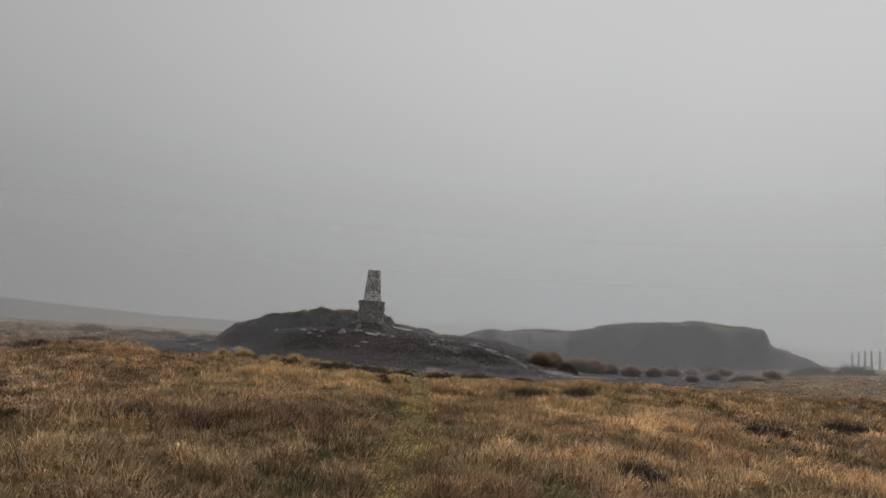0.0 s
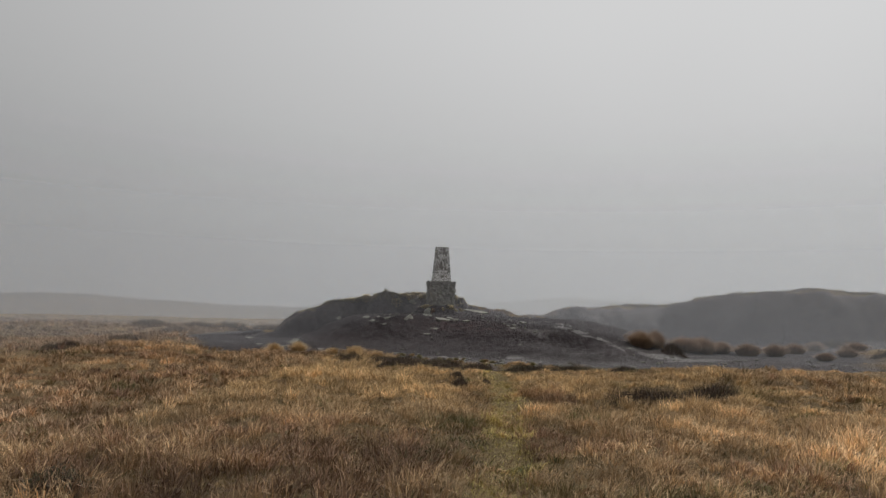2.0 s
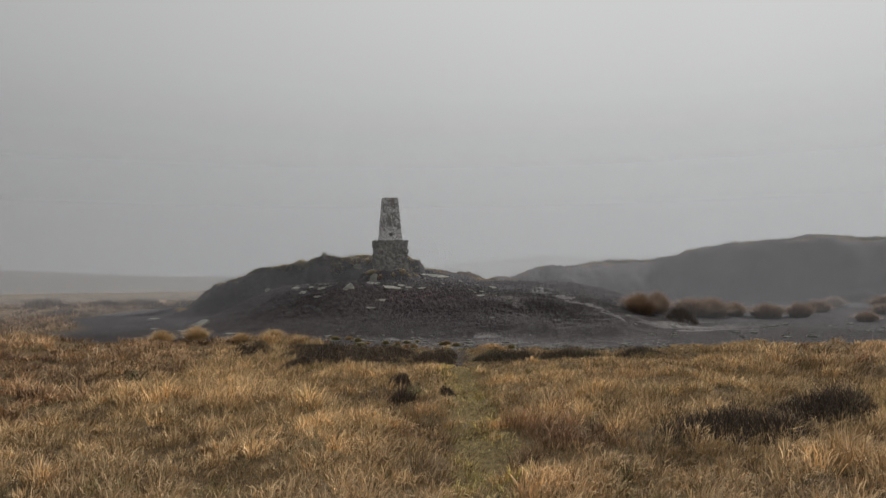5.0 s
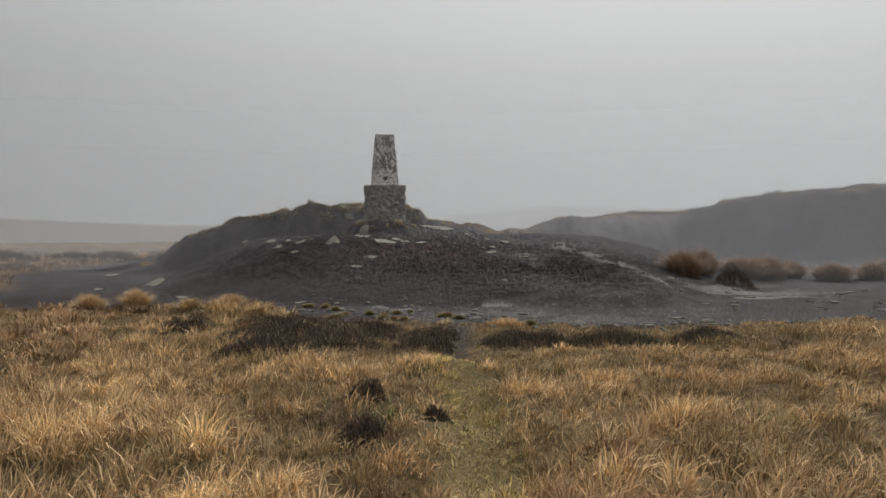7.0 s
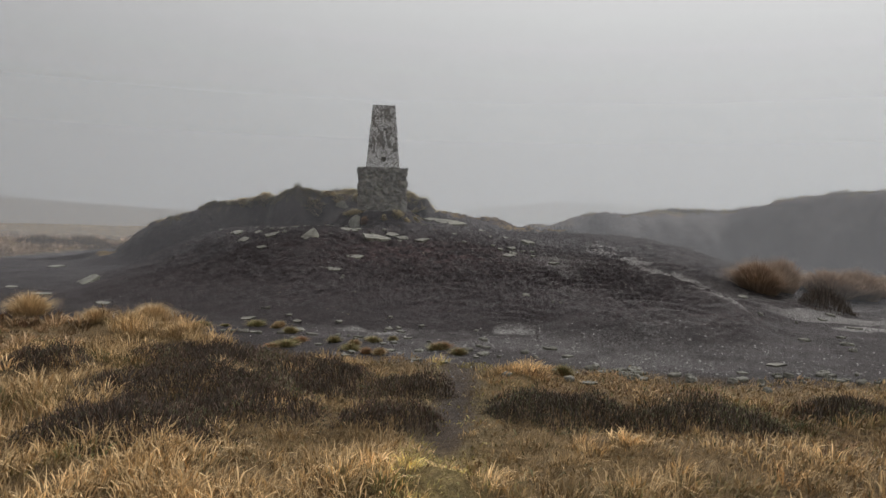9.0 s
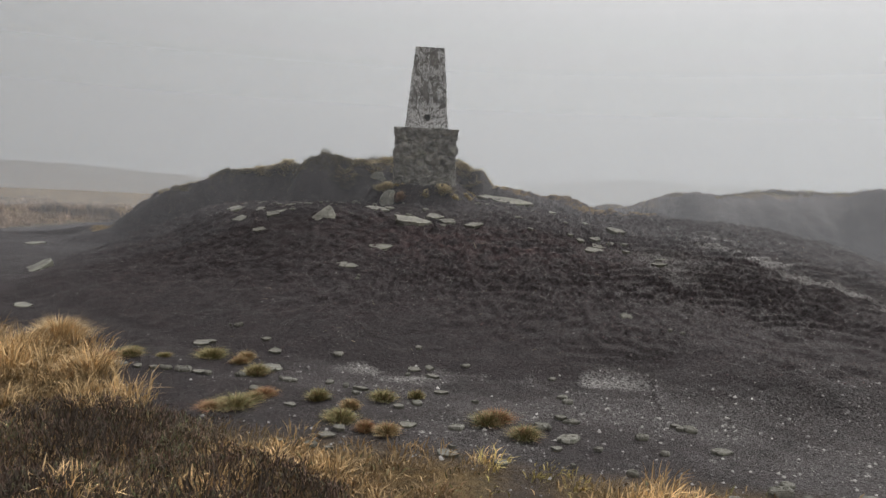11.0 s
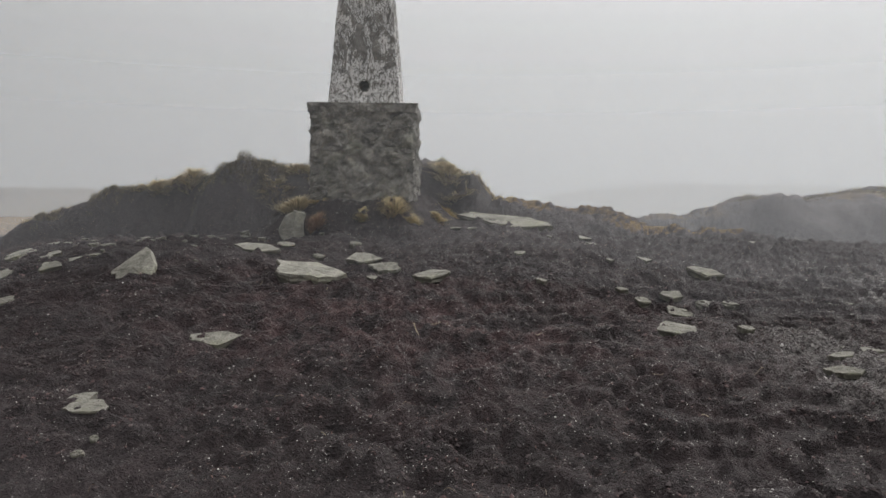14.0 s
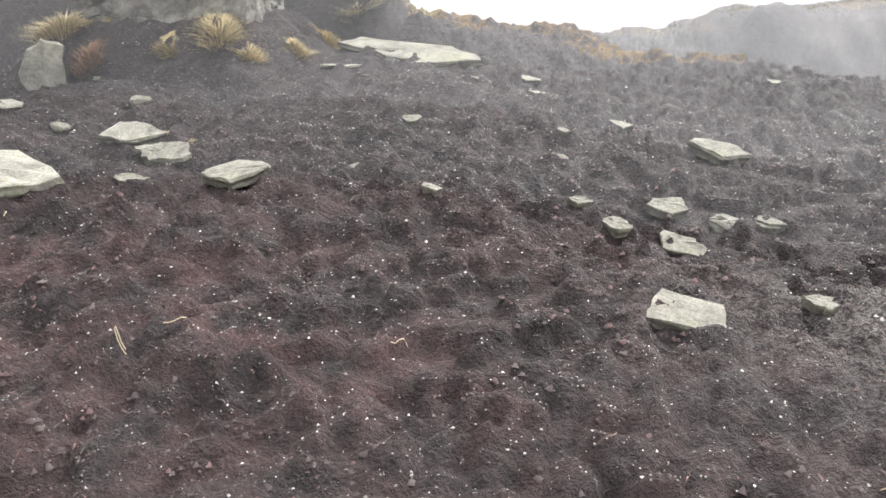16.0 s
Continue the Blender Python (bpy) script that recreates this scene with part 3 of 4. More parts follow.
FACING = [rough_stone_mesh(70 + k) for k in range(9)]
rng = random.Random(5)
for side in range(4):
    z = 0.03
    while z < 1.09:
        tall = rng.uniform(0.035, 0.085)
        x = -0.445
        while x < 0.425:
            wide = min(rng.uniform(0.05, 0.19), 0.45 - x)
            if wide > 0.05 and rng.random() < (0.85 if z < 0.45 and (x < -0.1 or side) else 0.5):
                ob = new("stone", FACING[rng.randrange(9)])
                ob.parent = plinth
                proud = rng.uniform(-0.024, 0.002)
                m = Matrix.Rotation(side * math.pi / 2, 4, "Z") @ Matrix.Translation((x + wide / 2, -0.438 - proud, min(z + tall / 2 + rng.uniform(-0.02, 0.02), 1.10)))
                m = m @ Matrix.Rotation(math.pi / 2, 4, "X") @ Matrix.Rotation(rng.uniform(-0.3, 0.3), 4, "Z")
                ob.matrix_basis = m @ Matrix.Diagonal((wide * 0.95, tall * 0.95, 0.07, 1))
            x += wide
        z += tall

pillar = tagged(new("survey_pillar"), "tapered concrete survey pillar with flaking white paint", "pillar")
pillar.matrix_world = pose(PX + 0.005, PY, P_TOP + 0.002, 0, 0, P_TURN)
shaft = tapered_block(0.64, 0.43, 1.21, 70, 40, 0.016, hole=(0.0, 0.165, 0.046), seed=2.0)
part("shaft", shaft, PAINTED, pillar, "concrete shaft with patchy flaking white paint")
bm = bmesh.new()
for r0, r1, y0, y1 in ((0.056, 0.05, -0.318, -0.320), (0.05, 0.044, -0.320, -0.29), (0.044, 0.042, -0.29, -0.12)):
    ring_a, ring_b = [], []
    for k in range(20):
        a = k * math.tau / 20
        ring_a.append(bm.verts.new((r0 * math.cos(a), y0 + 0.012, 0.165 + r0 * math.sin(a))))
        ring_b.append(bm.verts.new((r1 * math.cos(a), y1 + 0.012, 0.165 + r1 * math.sin(a))))
    for k in range(20):
        bm.faces.new((ring_a[k], ring_a[(k + 1) % 20], ring_b[(k + 1) % 20], ring_b[k]))
bm.faces.new(ring_b)
part("sight_hole", bm, MORTAR, pillar, "dark round sighting hole")
collar = tapered_block(0.64, 0.62, 0.03, 2, 24, 0.006, seed=6.0)
part("mortar_bed", collar, MORTAR, pillar, "rough mortar bed under the shaft")


# ---- loose stones ----
def slab_mesh(w, d, h, seed, lump=False):
    """A split slab: angular ragged outline, thin broken edge, uneven flat top."""
    rng = random.Random(seed)
    n = rng.choice((5, 6, 7)) if not lump else 7
    corners = []
    for k in range(n):
        a = (k + rng.uniform(-0.33, 0.33)) * math.tau / n
        r = rng.uniform(0.68, 1.16) if not lump else rng.uniform(0.75, 1.1)
        corners.append((math.cos(a) * r * w / 2, math.sin(a) * r * d / 2))
    outline = []
    for k in range(n):
        (x0, y0), (x1, y1) = corners[k], corners[(k + 1) % n]
        for s in (0.0, 0.36, 0.7):
            j = 0 if s == 0 else rng.uniform(-0.065, 0.065)
            outline.append((x0 + (x1 - x0) * s + j * d, y0 + (y1 - y0) * s + j * w * 0.6))
    n = len(outline)
    layers = ((-0.9, 0.86), (0.2, 0.95), (0.5, 1.0), (0.93, 0.99), (1.0, 0.955)) if not lump else ((-0.45, 0.8), (0.15, 0.97), (0.5, 1.0), (0.85, 0.9), (0.97, 0.7))
    lean_x, lean_y = rng.uniform(-0.25, 0.25), rng.uniform(-0.25, 0.25)
    bm = bmesh.new()
    rings = []
    for z, s in layers:
        rings.append([bm.verts.new((x * (s + rng.uniform(-0.03, 0.03)), y * (s + rng.uniform(-0.03, 0.03)),
                                    h * (z + rng.uniform(-0.06, 0.06) + (lean_x * x / w + lean_y * y / d) * (z > 0.5)))) for x, y in outline])
    for a, b in zip(rings[:-1], rings[1:]):
        for k in range(n):
            bm.faces.new((a[k], a[(k + 1) % n], b[(k + 1) % n], b[k]))
    inner = [bm.verts.new((v.co.x * 0.55, v.co.y * 0.55, v.co.z + h * rng.uniform(-0.1, 0.12))) for v in rings[-1]]
    mid_v = bm.verts.new((0, 0, h * 1.02))
    for k in range(n):
        bm.faces.new((rings[-1][k], rings[-1][(k + 1) % n], inner[(k + 1) % n], inner[k]))
        bm.faces.new((inner[k], inner[(k + 1) % n], mid_v))
    bm.faces.new(rings[0][::-1])
    me = bpy.data.meshes.new("stone")
    bm.to_mesh(me)
    bm.free()
    me.materials.append(STONE)
    return me


count = 0


def slab(x, y, w, h, d=None, turn=None, tip=0.0, roll=0.0, lump=False, label="", name="stone", sink=0.35, level=False):
    """A stone of that width, thickness and depth, half bedded in the ground at x, y."""
    global count
    count += 1
    rng = random.Random(count * 17)
    d0 = d
    d = max(d or 0, w * rng.uniform(0.45, 0.7))
    h = h * 0.8 if lump else h * 0.42
    y = y + 0.45 * (d - d0) if d0 else y
    ob = new(name, slab_mesh(w * 1.06, d, max(h, 0.016), count, lump))
    turn = rng.uniform(-25, 25) if turn is None else turn
    e = 0.15
    nx_, ny_ = (land(x + e, y, False) - land(x - e, y, False)) / (2 * e), (land(x, y + e, False) - land(x, y - e, False)) / (2 * e)
    if level:
        nx_ = ny_ = 0
    lie = Vector((0, 0, 1)).rotation_difference(Vector((-float(nx_), -float(ny_), 1)).normalized()).to_matrix().to_4x4()
    ob.matrix_world = Matrix.Translation((x, y, float(land(x, y)) - sink * max(h, 0.016) + 0.008)) @ lie @ pose(0, 0, 0, 5 - tip, roll, turn)
    tagged(ob, label or ("rounded pale gritstone cobble half sunk in peat" if lump else "flat pale gritstone slab lying on bare peat"), "stone", "loose stones on the mound")
    return ob


# slabs and cobbles of the mound, its foot and the track
slab(-2.56, 25.62, 0.29, 0.09, 0.17, turn=14, tip=-2)
slab(-3.45, 26.23, 0.35, 0.120, 0.28, turn=25, tip=-22, roll=-14, sink=0.1, label='tilted pale gritstone block propped on the peat')
slab(-2.37, 26.50, 0.62, 0.16, 0.34, turn=4, tip=-2, sink=0.5)
slab(-2.2, 27.06, 0.24, 0.07, 0.12, tip=-6, sink=0.0, label='pale slab propped over a hollow in the peat')
slab(-2.0, 26.95, 0.24, 0.08, 0.14, tip=-6, sink=0.0, label='pale slab propped over a hollow in the peat')
slab(-2.00, 26.69, 0.15, 0.025, 0.06)
slab(-1.64, 26.74, 0.27, 0.06, 0.11, turn=-14)
slab(-2.85, 27.18, 0.14, 0.026, 0.11, lump=True)
slab(-2.57, 27.13, 0.10, 0.035, 0.08, lump=True)
slab(-2.41, 27.49, 0.11, 0.040, 0.09, lump=True)
slab(-2.96, 26.90, 0.33, 0.054, 0.21, turn=6, tip=-4)
slab(-1.42, 28.72, 0.92, 0.13, 0.3, turn=3, tip=-3, sink=0.4)
slab(-3.95, 30.72, 0.34, 0.10, 0.2, tip=-14, label='pale slab lodged in the turf of the peat bank')
slab(0.20, 27.70, 0.27, 0.07, 0.17, tip=-5)
slab(-0.14, 26.22, 0.25, 0.05, 0.18, tip=-6, turn=-16, sink=-0.2)
slab(-0.06, 26.80, 0.18, 0.05, 0.10, tip=-9, sink=-0.1)
slab(0.12, 27.02, 0.16, 0.07, 0.13, lump=True)
slab(-0.09, 27.0, 0.16, 0.05, 0.11)
slab(-0.29, 26.77, 0.10, 0.05, 0.08)
slab(0.25, 26.37, 0.09, 0.025, 0.07)
slab(1.07, 27.40, 0.28, 0.063, 0.21)
slab(0.80, 26.22, 0.21, 0.033, 0.09)
slab(0.61, 25.90, 0.19, 0.025, 0.07)
slab(0.56, 25.71, 0.16, 0.027, 0.07)
slab(-0.71, 28.90, 0.16, 0.028, 0.12)
slab(-0.54, 29.02, 0.09, 0.025, 0.07)
slab(-0.62, 28.31, 0.10, 0.025, 0.06)
slab(-0.21, 27.85, 0.12, 0.029, 0.10)
slab(-0.49, 27.38, 0.08, 0.025, 0.05)
slab(-1.13, 27.44, 0.10, 0.025, 0.06)
slab(-0.96, 28.62, 0.13, 0.025, 0.08)
slab(-0.41, 26.82, 0.11, 0.025, 0.05)
slab(0.27, 27.01, 0.10, 0.025, 0.05)
slab(1.69, 29.43, 0.08, 0.025, 0.06)
slab(0.96, 29.65, 0.21, 0.025, 0.08)
slab(-2.77, 24.87, 0.16, 0.036, 0.08)
slab(-2.68, 24.79, 0.18, 0.049, 0.11)
slab(-2.51, 24.62, 0.05, 0.025, 0.04, lump=True)
slab(-2.49, 24.50, 0.06, 0.025, 0.04, lump=True)
slab(-4.92, 26.85, 0.18, 0.069, 0.14)
slab(-4.49, 26.66, 0.15, 0.036, 0.12)
slab(-5.06, 27.38, 0.18, 0.025, 0.07)
slab(-6.75, 30.54, 0.23, 0.034, 0.15)
slab(-3.79, 27.21, 0.30, 0.025, 0.12)
slab(-4.10, 26.57, 0.24, 0.040, 0.15)
slab(-4.18, 26.31, 0.26, 0.025, 0.10)
slab(-4.97, 26.98, 0.25, 0.059, 0.20)
slab(-4.66, 26.42, 0.22, 0.047, 0.17)
slab(-4.18, 25.93, 0.20, 0.025, 0.08)
slab(0.09, 24.09, 0.14, 0.043, 0.11, lump=True)
slab(0.43, 23.78, 0.04, 0.025, 0.03, lump=True)
slab(0.52, 23.71, 0.06, 0.025, 0.04, lump=True)
slab(-1.59, 23.23, 0.06, 0.031, 0.05, lump=True)
slab(-2.16, 22.93, 0.09, 0.030, 0.06, lump=True)
slab(-1.55, 22.86, 0.10, 0.025, 0.05, lump=True)
slab(-1.44, 22.92, 0.08, 0.031, 0.06, lump=True)
slab(-1.17, 23.00, 0.07, 0.027, 0.05, lump=True)
slab(-1.57, 22.75, 0.05, 0.025, 0.03, lump=True)
slab(-2.46, 22.05, 0.09, 0.035, 0.06, lump=True)
slab(-1.81, 22.01, 0.06, 0.032, 0.05, lump=True)
slab(-0.40, 22.43, 0.08, 0.037, 0.06, lump=True)
slab(-0.43, 22.57, 0.09, 0.029, 0.05, lump=True)
slab(-3.31, 22.95, 0.18, 0.025, 0.07)
slab(-2.57, 22.56, 0.21, 0.037, 0.09)
slab(-2.66, 22.87, 0.12, 0.025, 0.05)
slab(-1.79, 22.26, 0.10, 0.026, 0.05)
slab(-2.12, 21.84, 0.08, 0.025, 0.04)
slab(-7.07, 25.74, 0.57, 0.116, 0.42, tip=-16, roll=-10, label='large wedge-shaped gritstone slab at the foot of the mound')
slab(-5.64, 23.78, 0.27, 0.043, 0.14)
slab(-6.96, 24.43, 0.31, 0.037, 0.13)
slab(-7.94, 25.12, 0.27, 0.029, 0.11)
slab(-9.66, 28.91, 0.32, 0.078, 0.26)
slab(0.38, 20.69, 0.11, 0.047, 0.09, lump=True)
slab(-0.15, 20.69, 0.10, 0.034, 0.08, lump=True)
slab(-0.39, 21.77, 0.15, 0.043, 0.11, lump=True)
slab(0.46, 21.79, 0.12, 0.031, 0.08, lump=True)
slab(1.02, 21.24, 0.10, 0.035, 0.08, lump=True)
slab(2.07, 20.78, 0.10, 0.058, 0.08, lump=True)
slab(2.06, 21.41, 0.13, 0.025, 0.06, lump=True)
slab(0.54, 20.64, 0.15, 0.034, 0.08)
slab(-0.55, 21.92, 0.11, 0.032, 0.08)
slab(2.49, 21.78, 0.19, 0.040, 0.11)
slab(-1.34, 21.69, 0.13, 0.025, 0.06)
slab(-1.04, 21.35, 0.12, 0.026, 0.07)
slab(-3.32, 22.92, 0.16, 0.027, 0.08)
slab(-2.61, 22.50, 0.18, 0.043, 0.12)
slab(-1.26, 27.02, 0.13, 0.025, 0.06)
slab(-0.90, 26.69, 0.08, 0.025, 0.04)
slab(-0.48, 27.54, 0.07, 0.025, 0.05)
slab(-0.40, 26.98, 0.10, 0.025, 0.05)
slab(0.27, 27.01, 0.10, 0.025, 0.05)
slab(0.25, 26.39, 0.10, 0.033, 0.06)
slab(-1.80, 28.55, 0.46, 0.060, 0.40, turn=-12, level=True, tip=4, sink=2.0, label='flat mossy slab beside the plinth')
slab(-3.02, 27.68, 0.19, 0.14, 0.42, turn=18, tip=-60, roll=20, sink=-1.2, label='upright pale slab leaning against the foot of the plinth')

# scattered rubble behind the pillar's west side
rng = random.Random(31)
for k in range(44):
    a, b = rng.gauss(-3.95, 0.5), rng.gauss(27.25, 0.3)
    slab(a, b, rng.uniform(0.04, 0.15), rng.uniform(0.025, 0.04), label="small broken slab among scattered rubble")


# ---- grass ----
STRAW, TAWNY, RUSSET, OLIVE, GREEN = (0.56, 0.395, 0.225), (0.48, 0.316, 0.172), (0.32, 0.2, 0.125), (0.26, 0.2, 0.095), (0.16, 0.16, 0.068)
HEATH_BROWN, HEATH_DARK, HEATH_GREEN = (0.108, 0.068, 0.05), (0.062, 0.047, 0.036), (0.085, 0.082, 0.044)


def blades(rs, x, y, z, tall, lean, wide, tint, wind=(0.25, -0.05), out=None):
    """Corners, triangles and colours of grass blades that rise from the given points and bow over."""
    n = len(x)
    a = rs.uniform(0, math.tau, n) if out is None else out + rs.normal(0, 0.7, n)
    turn = rs.uniform(0, math.tau, n)
    dx, dy = np.cos(a) * lean + wind[0] * tall, np.sin(a) * lean + wind[1] * tall
    wx, wy = np.cos(turn) * wide / 2, np.sin(turn) * wide / 2
    base = np.c_[x, y, z]
    side = np.c_[wx, wy, np.zeros(n)]
    mid_p = base + np.c_[dx * 0.34, dy * 0.34, tall * 0.58]
    tip = base + np.c_[dx, dy, tall * np.clip(1.0 - 0.35 * (np.hypot(dx, dy) / np.maximum(tall, 1e-3)) ** 2, 0.45, 1)]
    v = np.stack([base, mid_p - side, mid_p + side, tip], 1).reshape(-1, 3)
    i = np.arange(n)[:, None] * 4
    t = np.concatenate([i + [0, 2, 1], i + [1, 2, 3]])
    return v, t, np.repeat(tint, 4, axis=0)


def pick(rs, n, colours, weights):
    return np.array(colours)[rs.choice(len(colours), n, p=np.array(weights) / sum(weights))] * rs.uniform(0.8, 1.2, (n, 1))


HEATHS = ((-2.95, 21.0, 0.95, 0.55), (-2.75, 19.9, 0.95, 0.75), (-1.85, 20.3, 0.80, 0.65), (-2.0, 19.3, 0.65, 0.5), (-0.95, 20.4, 0.4, 0.3), (-0.95, 19.35, 0.42, 0.3),
          (0.22, 19.8, 0.6, 0.5), (1.2, 19.55, 0.72, 0.4), (-4.0, 20.2, 0.5, 0.35), (2.35, 20.0, 0.45, 0.3), (1.85, 14.2, 0.7, 0.45), (2.9, 15.0, 0.55, 0.4),
          (-2.5, 18.6, 0.8, 0.4), (-6.8, 10.6, 0.75, 0.4), (5.1, 11.1, 0.5, 0.35), (2.0, 7.1, 0.42, 0.3), (7.1, 12.4, 0.65, 0.4))


def heath_mask(x, y):
    m = np.zeros(np.shape(x))
    for hx, hy, a, b in HEATHS:
        m = np.maximum(m, step(1.15, 0.85, np.hypot((x - hx) / a, (y - hy) / b)))
    return m


def field(name, label, x0, x1, y0, y1, per_m2, wide, seed, tall=(0.10, 0.185), clump=40, tone=(1, 1, 1)):
    """A stretch of moor grass: blades in tufts, thin on the trail, none on bare peat or under heather."""
    rs = np.random.RandomState(seed)
    n = int((x1 - x0) * (y1 - y0) * per_m2 / clump)
    cx, cy = rs.uniform(x0, x1, n), rs.uniform(y0, y1, n)
    # two thirds of the tufts crowd together into hummocks
    m = int((x1 - x0) * (y1 - y0) * 7.0)
    hx, hy, shade = rs.uniform(x0, x1, m), rs.uniform(y0, y1, m), rs.uniform(0.72, 1.25, m)
    which = rs.randint(0, m, n)
    lump = rs.uniform(0, 1, n) < 0.5
    ox, oy = rs.normal(0, 0.12, n), rs.normal(0, 0.12, n)
    cx, cy = np.where(lump, hx[which] + ox, cx), np.where(lump, hy[which] + oy, cy)
    swell = np.where(lump, 1.3 - 1.4 * np.hypot(ox, oy), 0.85)
    shade = np.where(lump, shade[which], 0.8)
    keep = rs.uniform(0, 1, n) > np.maximum(peat_part(cx, cy) * 1.1, heath_mask(cx, cy) * 0.3)
    cx, cy, swell, shade = cx[keep], cy[keep], np.clip(swell[keep], 0.5, 1.4), shade[keep]
    n = len(cx)
    trail = np.exp(-((cx - trail_x(cy)) / 0.27) ** 2)
    hue = fbm(cx, cy, 1.8, 3, 41.0) + rs.normal(0, 0.11, n)
    hue = hue + 0.15 * step(10, 15, cy)
    hue2 = fbm(cx, cy, 0.9, 3, 43.0) + rs.normal(0, 0.09, n)
    tint = np.where((hue > 0.0)[:, None], STRAW, TAWNY)
    tint = np.where((hue < -0.13)[:, None], RUSSET, tint)
    tint = np.where((hue2 > 0.23 + 0.07 * step(11, 14, cy))[:, None], OLIVE, tint)
    tint = np.where((hue2 > 0.31 + 0.07 * step(11, 14, cy))[:, None], GREEN, tint)
    tint = tint * (1 + np.outer(step(11, 15, cy), (0.0, 0.0, -0.08)))
    # the early part of the walk has more russet and dark tufts
    early = (rs.uniform(0, 1, n) < 0.2 * step(13, 7, cy)) & (hue < 0.08)
    tint = np.where(early[:, None], RUSSET, tint)
    tint = np.where((trail > 0.45)[:, None] & (rs.uniform(0, 1, n) < 0.62 - 0.15 * step(15, 18, cy))[:, None], np.array((0.48, 0.385, 0.15)), tint)
    # tone puts haze into the blade colour: duller and bluer in farther fields
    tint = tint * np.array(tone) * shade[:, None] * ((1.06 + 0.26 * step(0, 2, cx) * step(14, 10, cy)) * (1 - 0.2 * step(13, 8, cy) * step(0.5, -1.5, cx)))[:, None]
    size = rs.uniform(tall[0], tall[1], n) * swell * (1.0 + 1.1 * fbm(cx, cy, 1.2, 2, 44.0)) * (1 - 0.6 * trail) * (1 - 0.35 * step(15.5, 18, cy) * step(4, 2, np.abs(cx))) * (1 - 0.6 * step(20.1, 20.5, cy) * step(0, 0.4, cx))
    i = np.repeat(np.arange(n), clump)
    spread = rs.uniform(0.05, 0.16, n)
    r = rs.uniform(0, 1, n * clump) ** 0.6 * spread[i]
    a = rs.uniform(0, math.tau, n * clump)
    x, y = cx[i] + r * np.cos(a), cy[i] + r * np.sin(a)
    h = size[i] * rs.uniform(0.45, 1.2, n * clump)
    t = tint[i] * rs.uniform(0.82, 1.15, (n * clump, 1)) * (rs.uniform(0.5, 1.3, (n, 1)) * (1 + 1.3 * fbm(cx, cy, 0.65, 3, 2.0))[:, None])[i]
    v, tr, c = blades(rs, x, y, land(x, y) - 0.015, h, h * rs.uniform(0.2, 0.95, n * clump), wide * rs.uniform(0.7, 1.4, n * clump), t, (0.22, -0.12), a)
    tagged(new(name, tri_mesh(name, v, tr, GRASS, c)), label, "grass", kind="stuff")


def undergrowth(seed=7):
    """Short dark moss and withered blades between the tufts."""
    rs = np.random.RandomState(seed)
    n = 120000
    x, y = rs.uniform(-6, 6.5, n), rs.uniform(3, 21.6, n)
    on = rs.uniform(0, 1, n) > np.maximum(peat_part(x, y) * 1.1, heath_mask(x, y))
    x, y = x[on], y[on]
    n = len(x)
    trail = np.exp(-((x - trail_x(y)) / 0.25) ** 2)
    t = pick(rs, n, ((0.22, 0.145, 0.068), (0.12, 0.11, 0.048), (0.3, 0.2, 0.095)), (4, 2, 4))
    t = np.where(((trail > 0.4) & (rs.uniform(0, 1, n) < 0.6 - 0.2 * step(15, 18, y)))[:, None], np.array((0.42, 0.35, 0.12)) * rs.uniform(0.7, 1.2, (n, 1)), t)
    h = rs.uniform(0.03, 0.085, n) * (1 - 0.3 * trail)
    v, tr, c = blades(rs, x, y, land(x, y) - 0.008, h, h * rs.uniform(0.3, 1.4, n), rs.uniform(0.006, 0.012, n), t)
    tagged(new("undergrowth", tri_mesh("undergrowth", v, tr, GRASS, c)), "short dark moss and withered blades between grass tufts", "grass", kind="stuff")


undergrowth()
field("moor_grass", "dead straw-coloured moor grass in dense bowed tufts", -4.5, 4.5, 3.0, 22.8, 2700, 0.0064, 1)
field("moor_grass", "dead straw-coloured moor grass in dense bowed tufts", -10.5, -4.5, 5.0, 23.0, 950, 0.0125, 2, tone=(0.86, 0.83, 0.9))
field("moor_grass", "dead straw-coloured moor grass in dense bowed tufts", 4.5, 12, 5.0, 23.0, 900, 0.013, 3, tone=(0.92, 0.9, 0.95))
# painted haze: tone dulls and blues the grass of the farther fields
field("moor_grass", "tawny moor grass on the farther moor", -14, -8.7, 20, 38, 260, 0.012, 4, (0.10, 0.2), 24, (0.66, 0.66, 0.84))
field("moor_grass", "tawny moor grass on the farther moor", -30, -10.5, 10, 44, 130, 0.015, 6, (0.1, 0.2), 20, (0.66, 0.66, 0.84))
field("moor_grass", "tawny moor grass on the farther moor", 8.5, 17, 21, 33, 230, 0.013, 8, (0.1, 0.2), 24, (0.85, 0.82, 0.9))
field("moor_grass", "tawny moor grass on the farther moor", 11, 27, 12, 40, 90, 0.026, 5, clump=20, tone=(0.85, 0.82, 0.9))


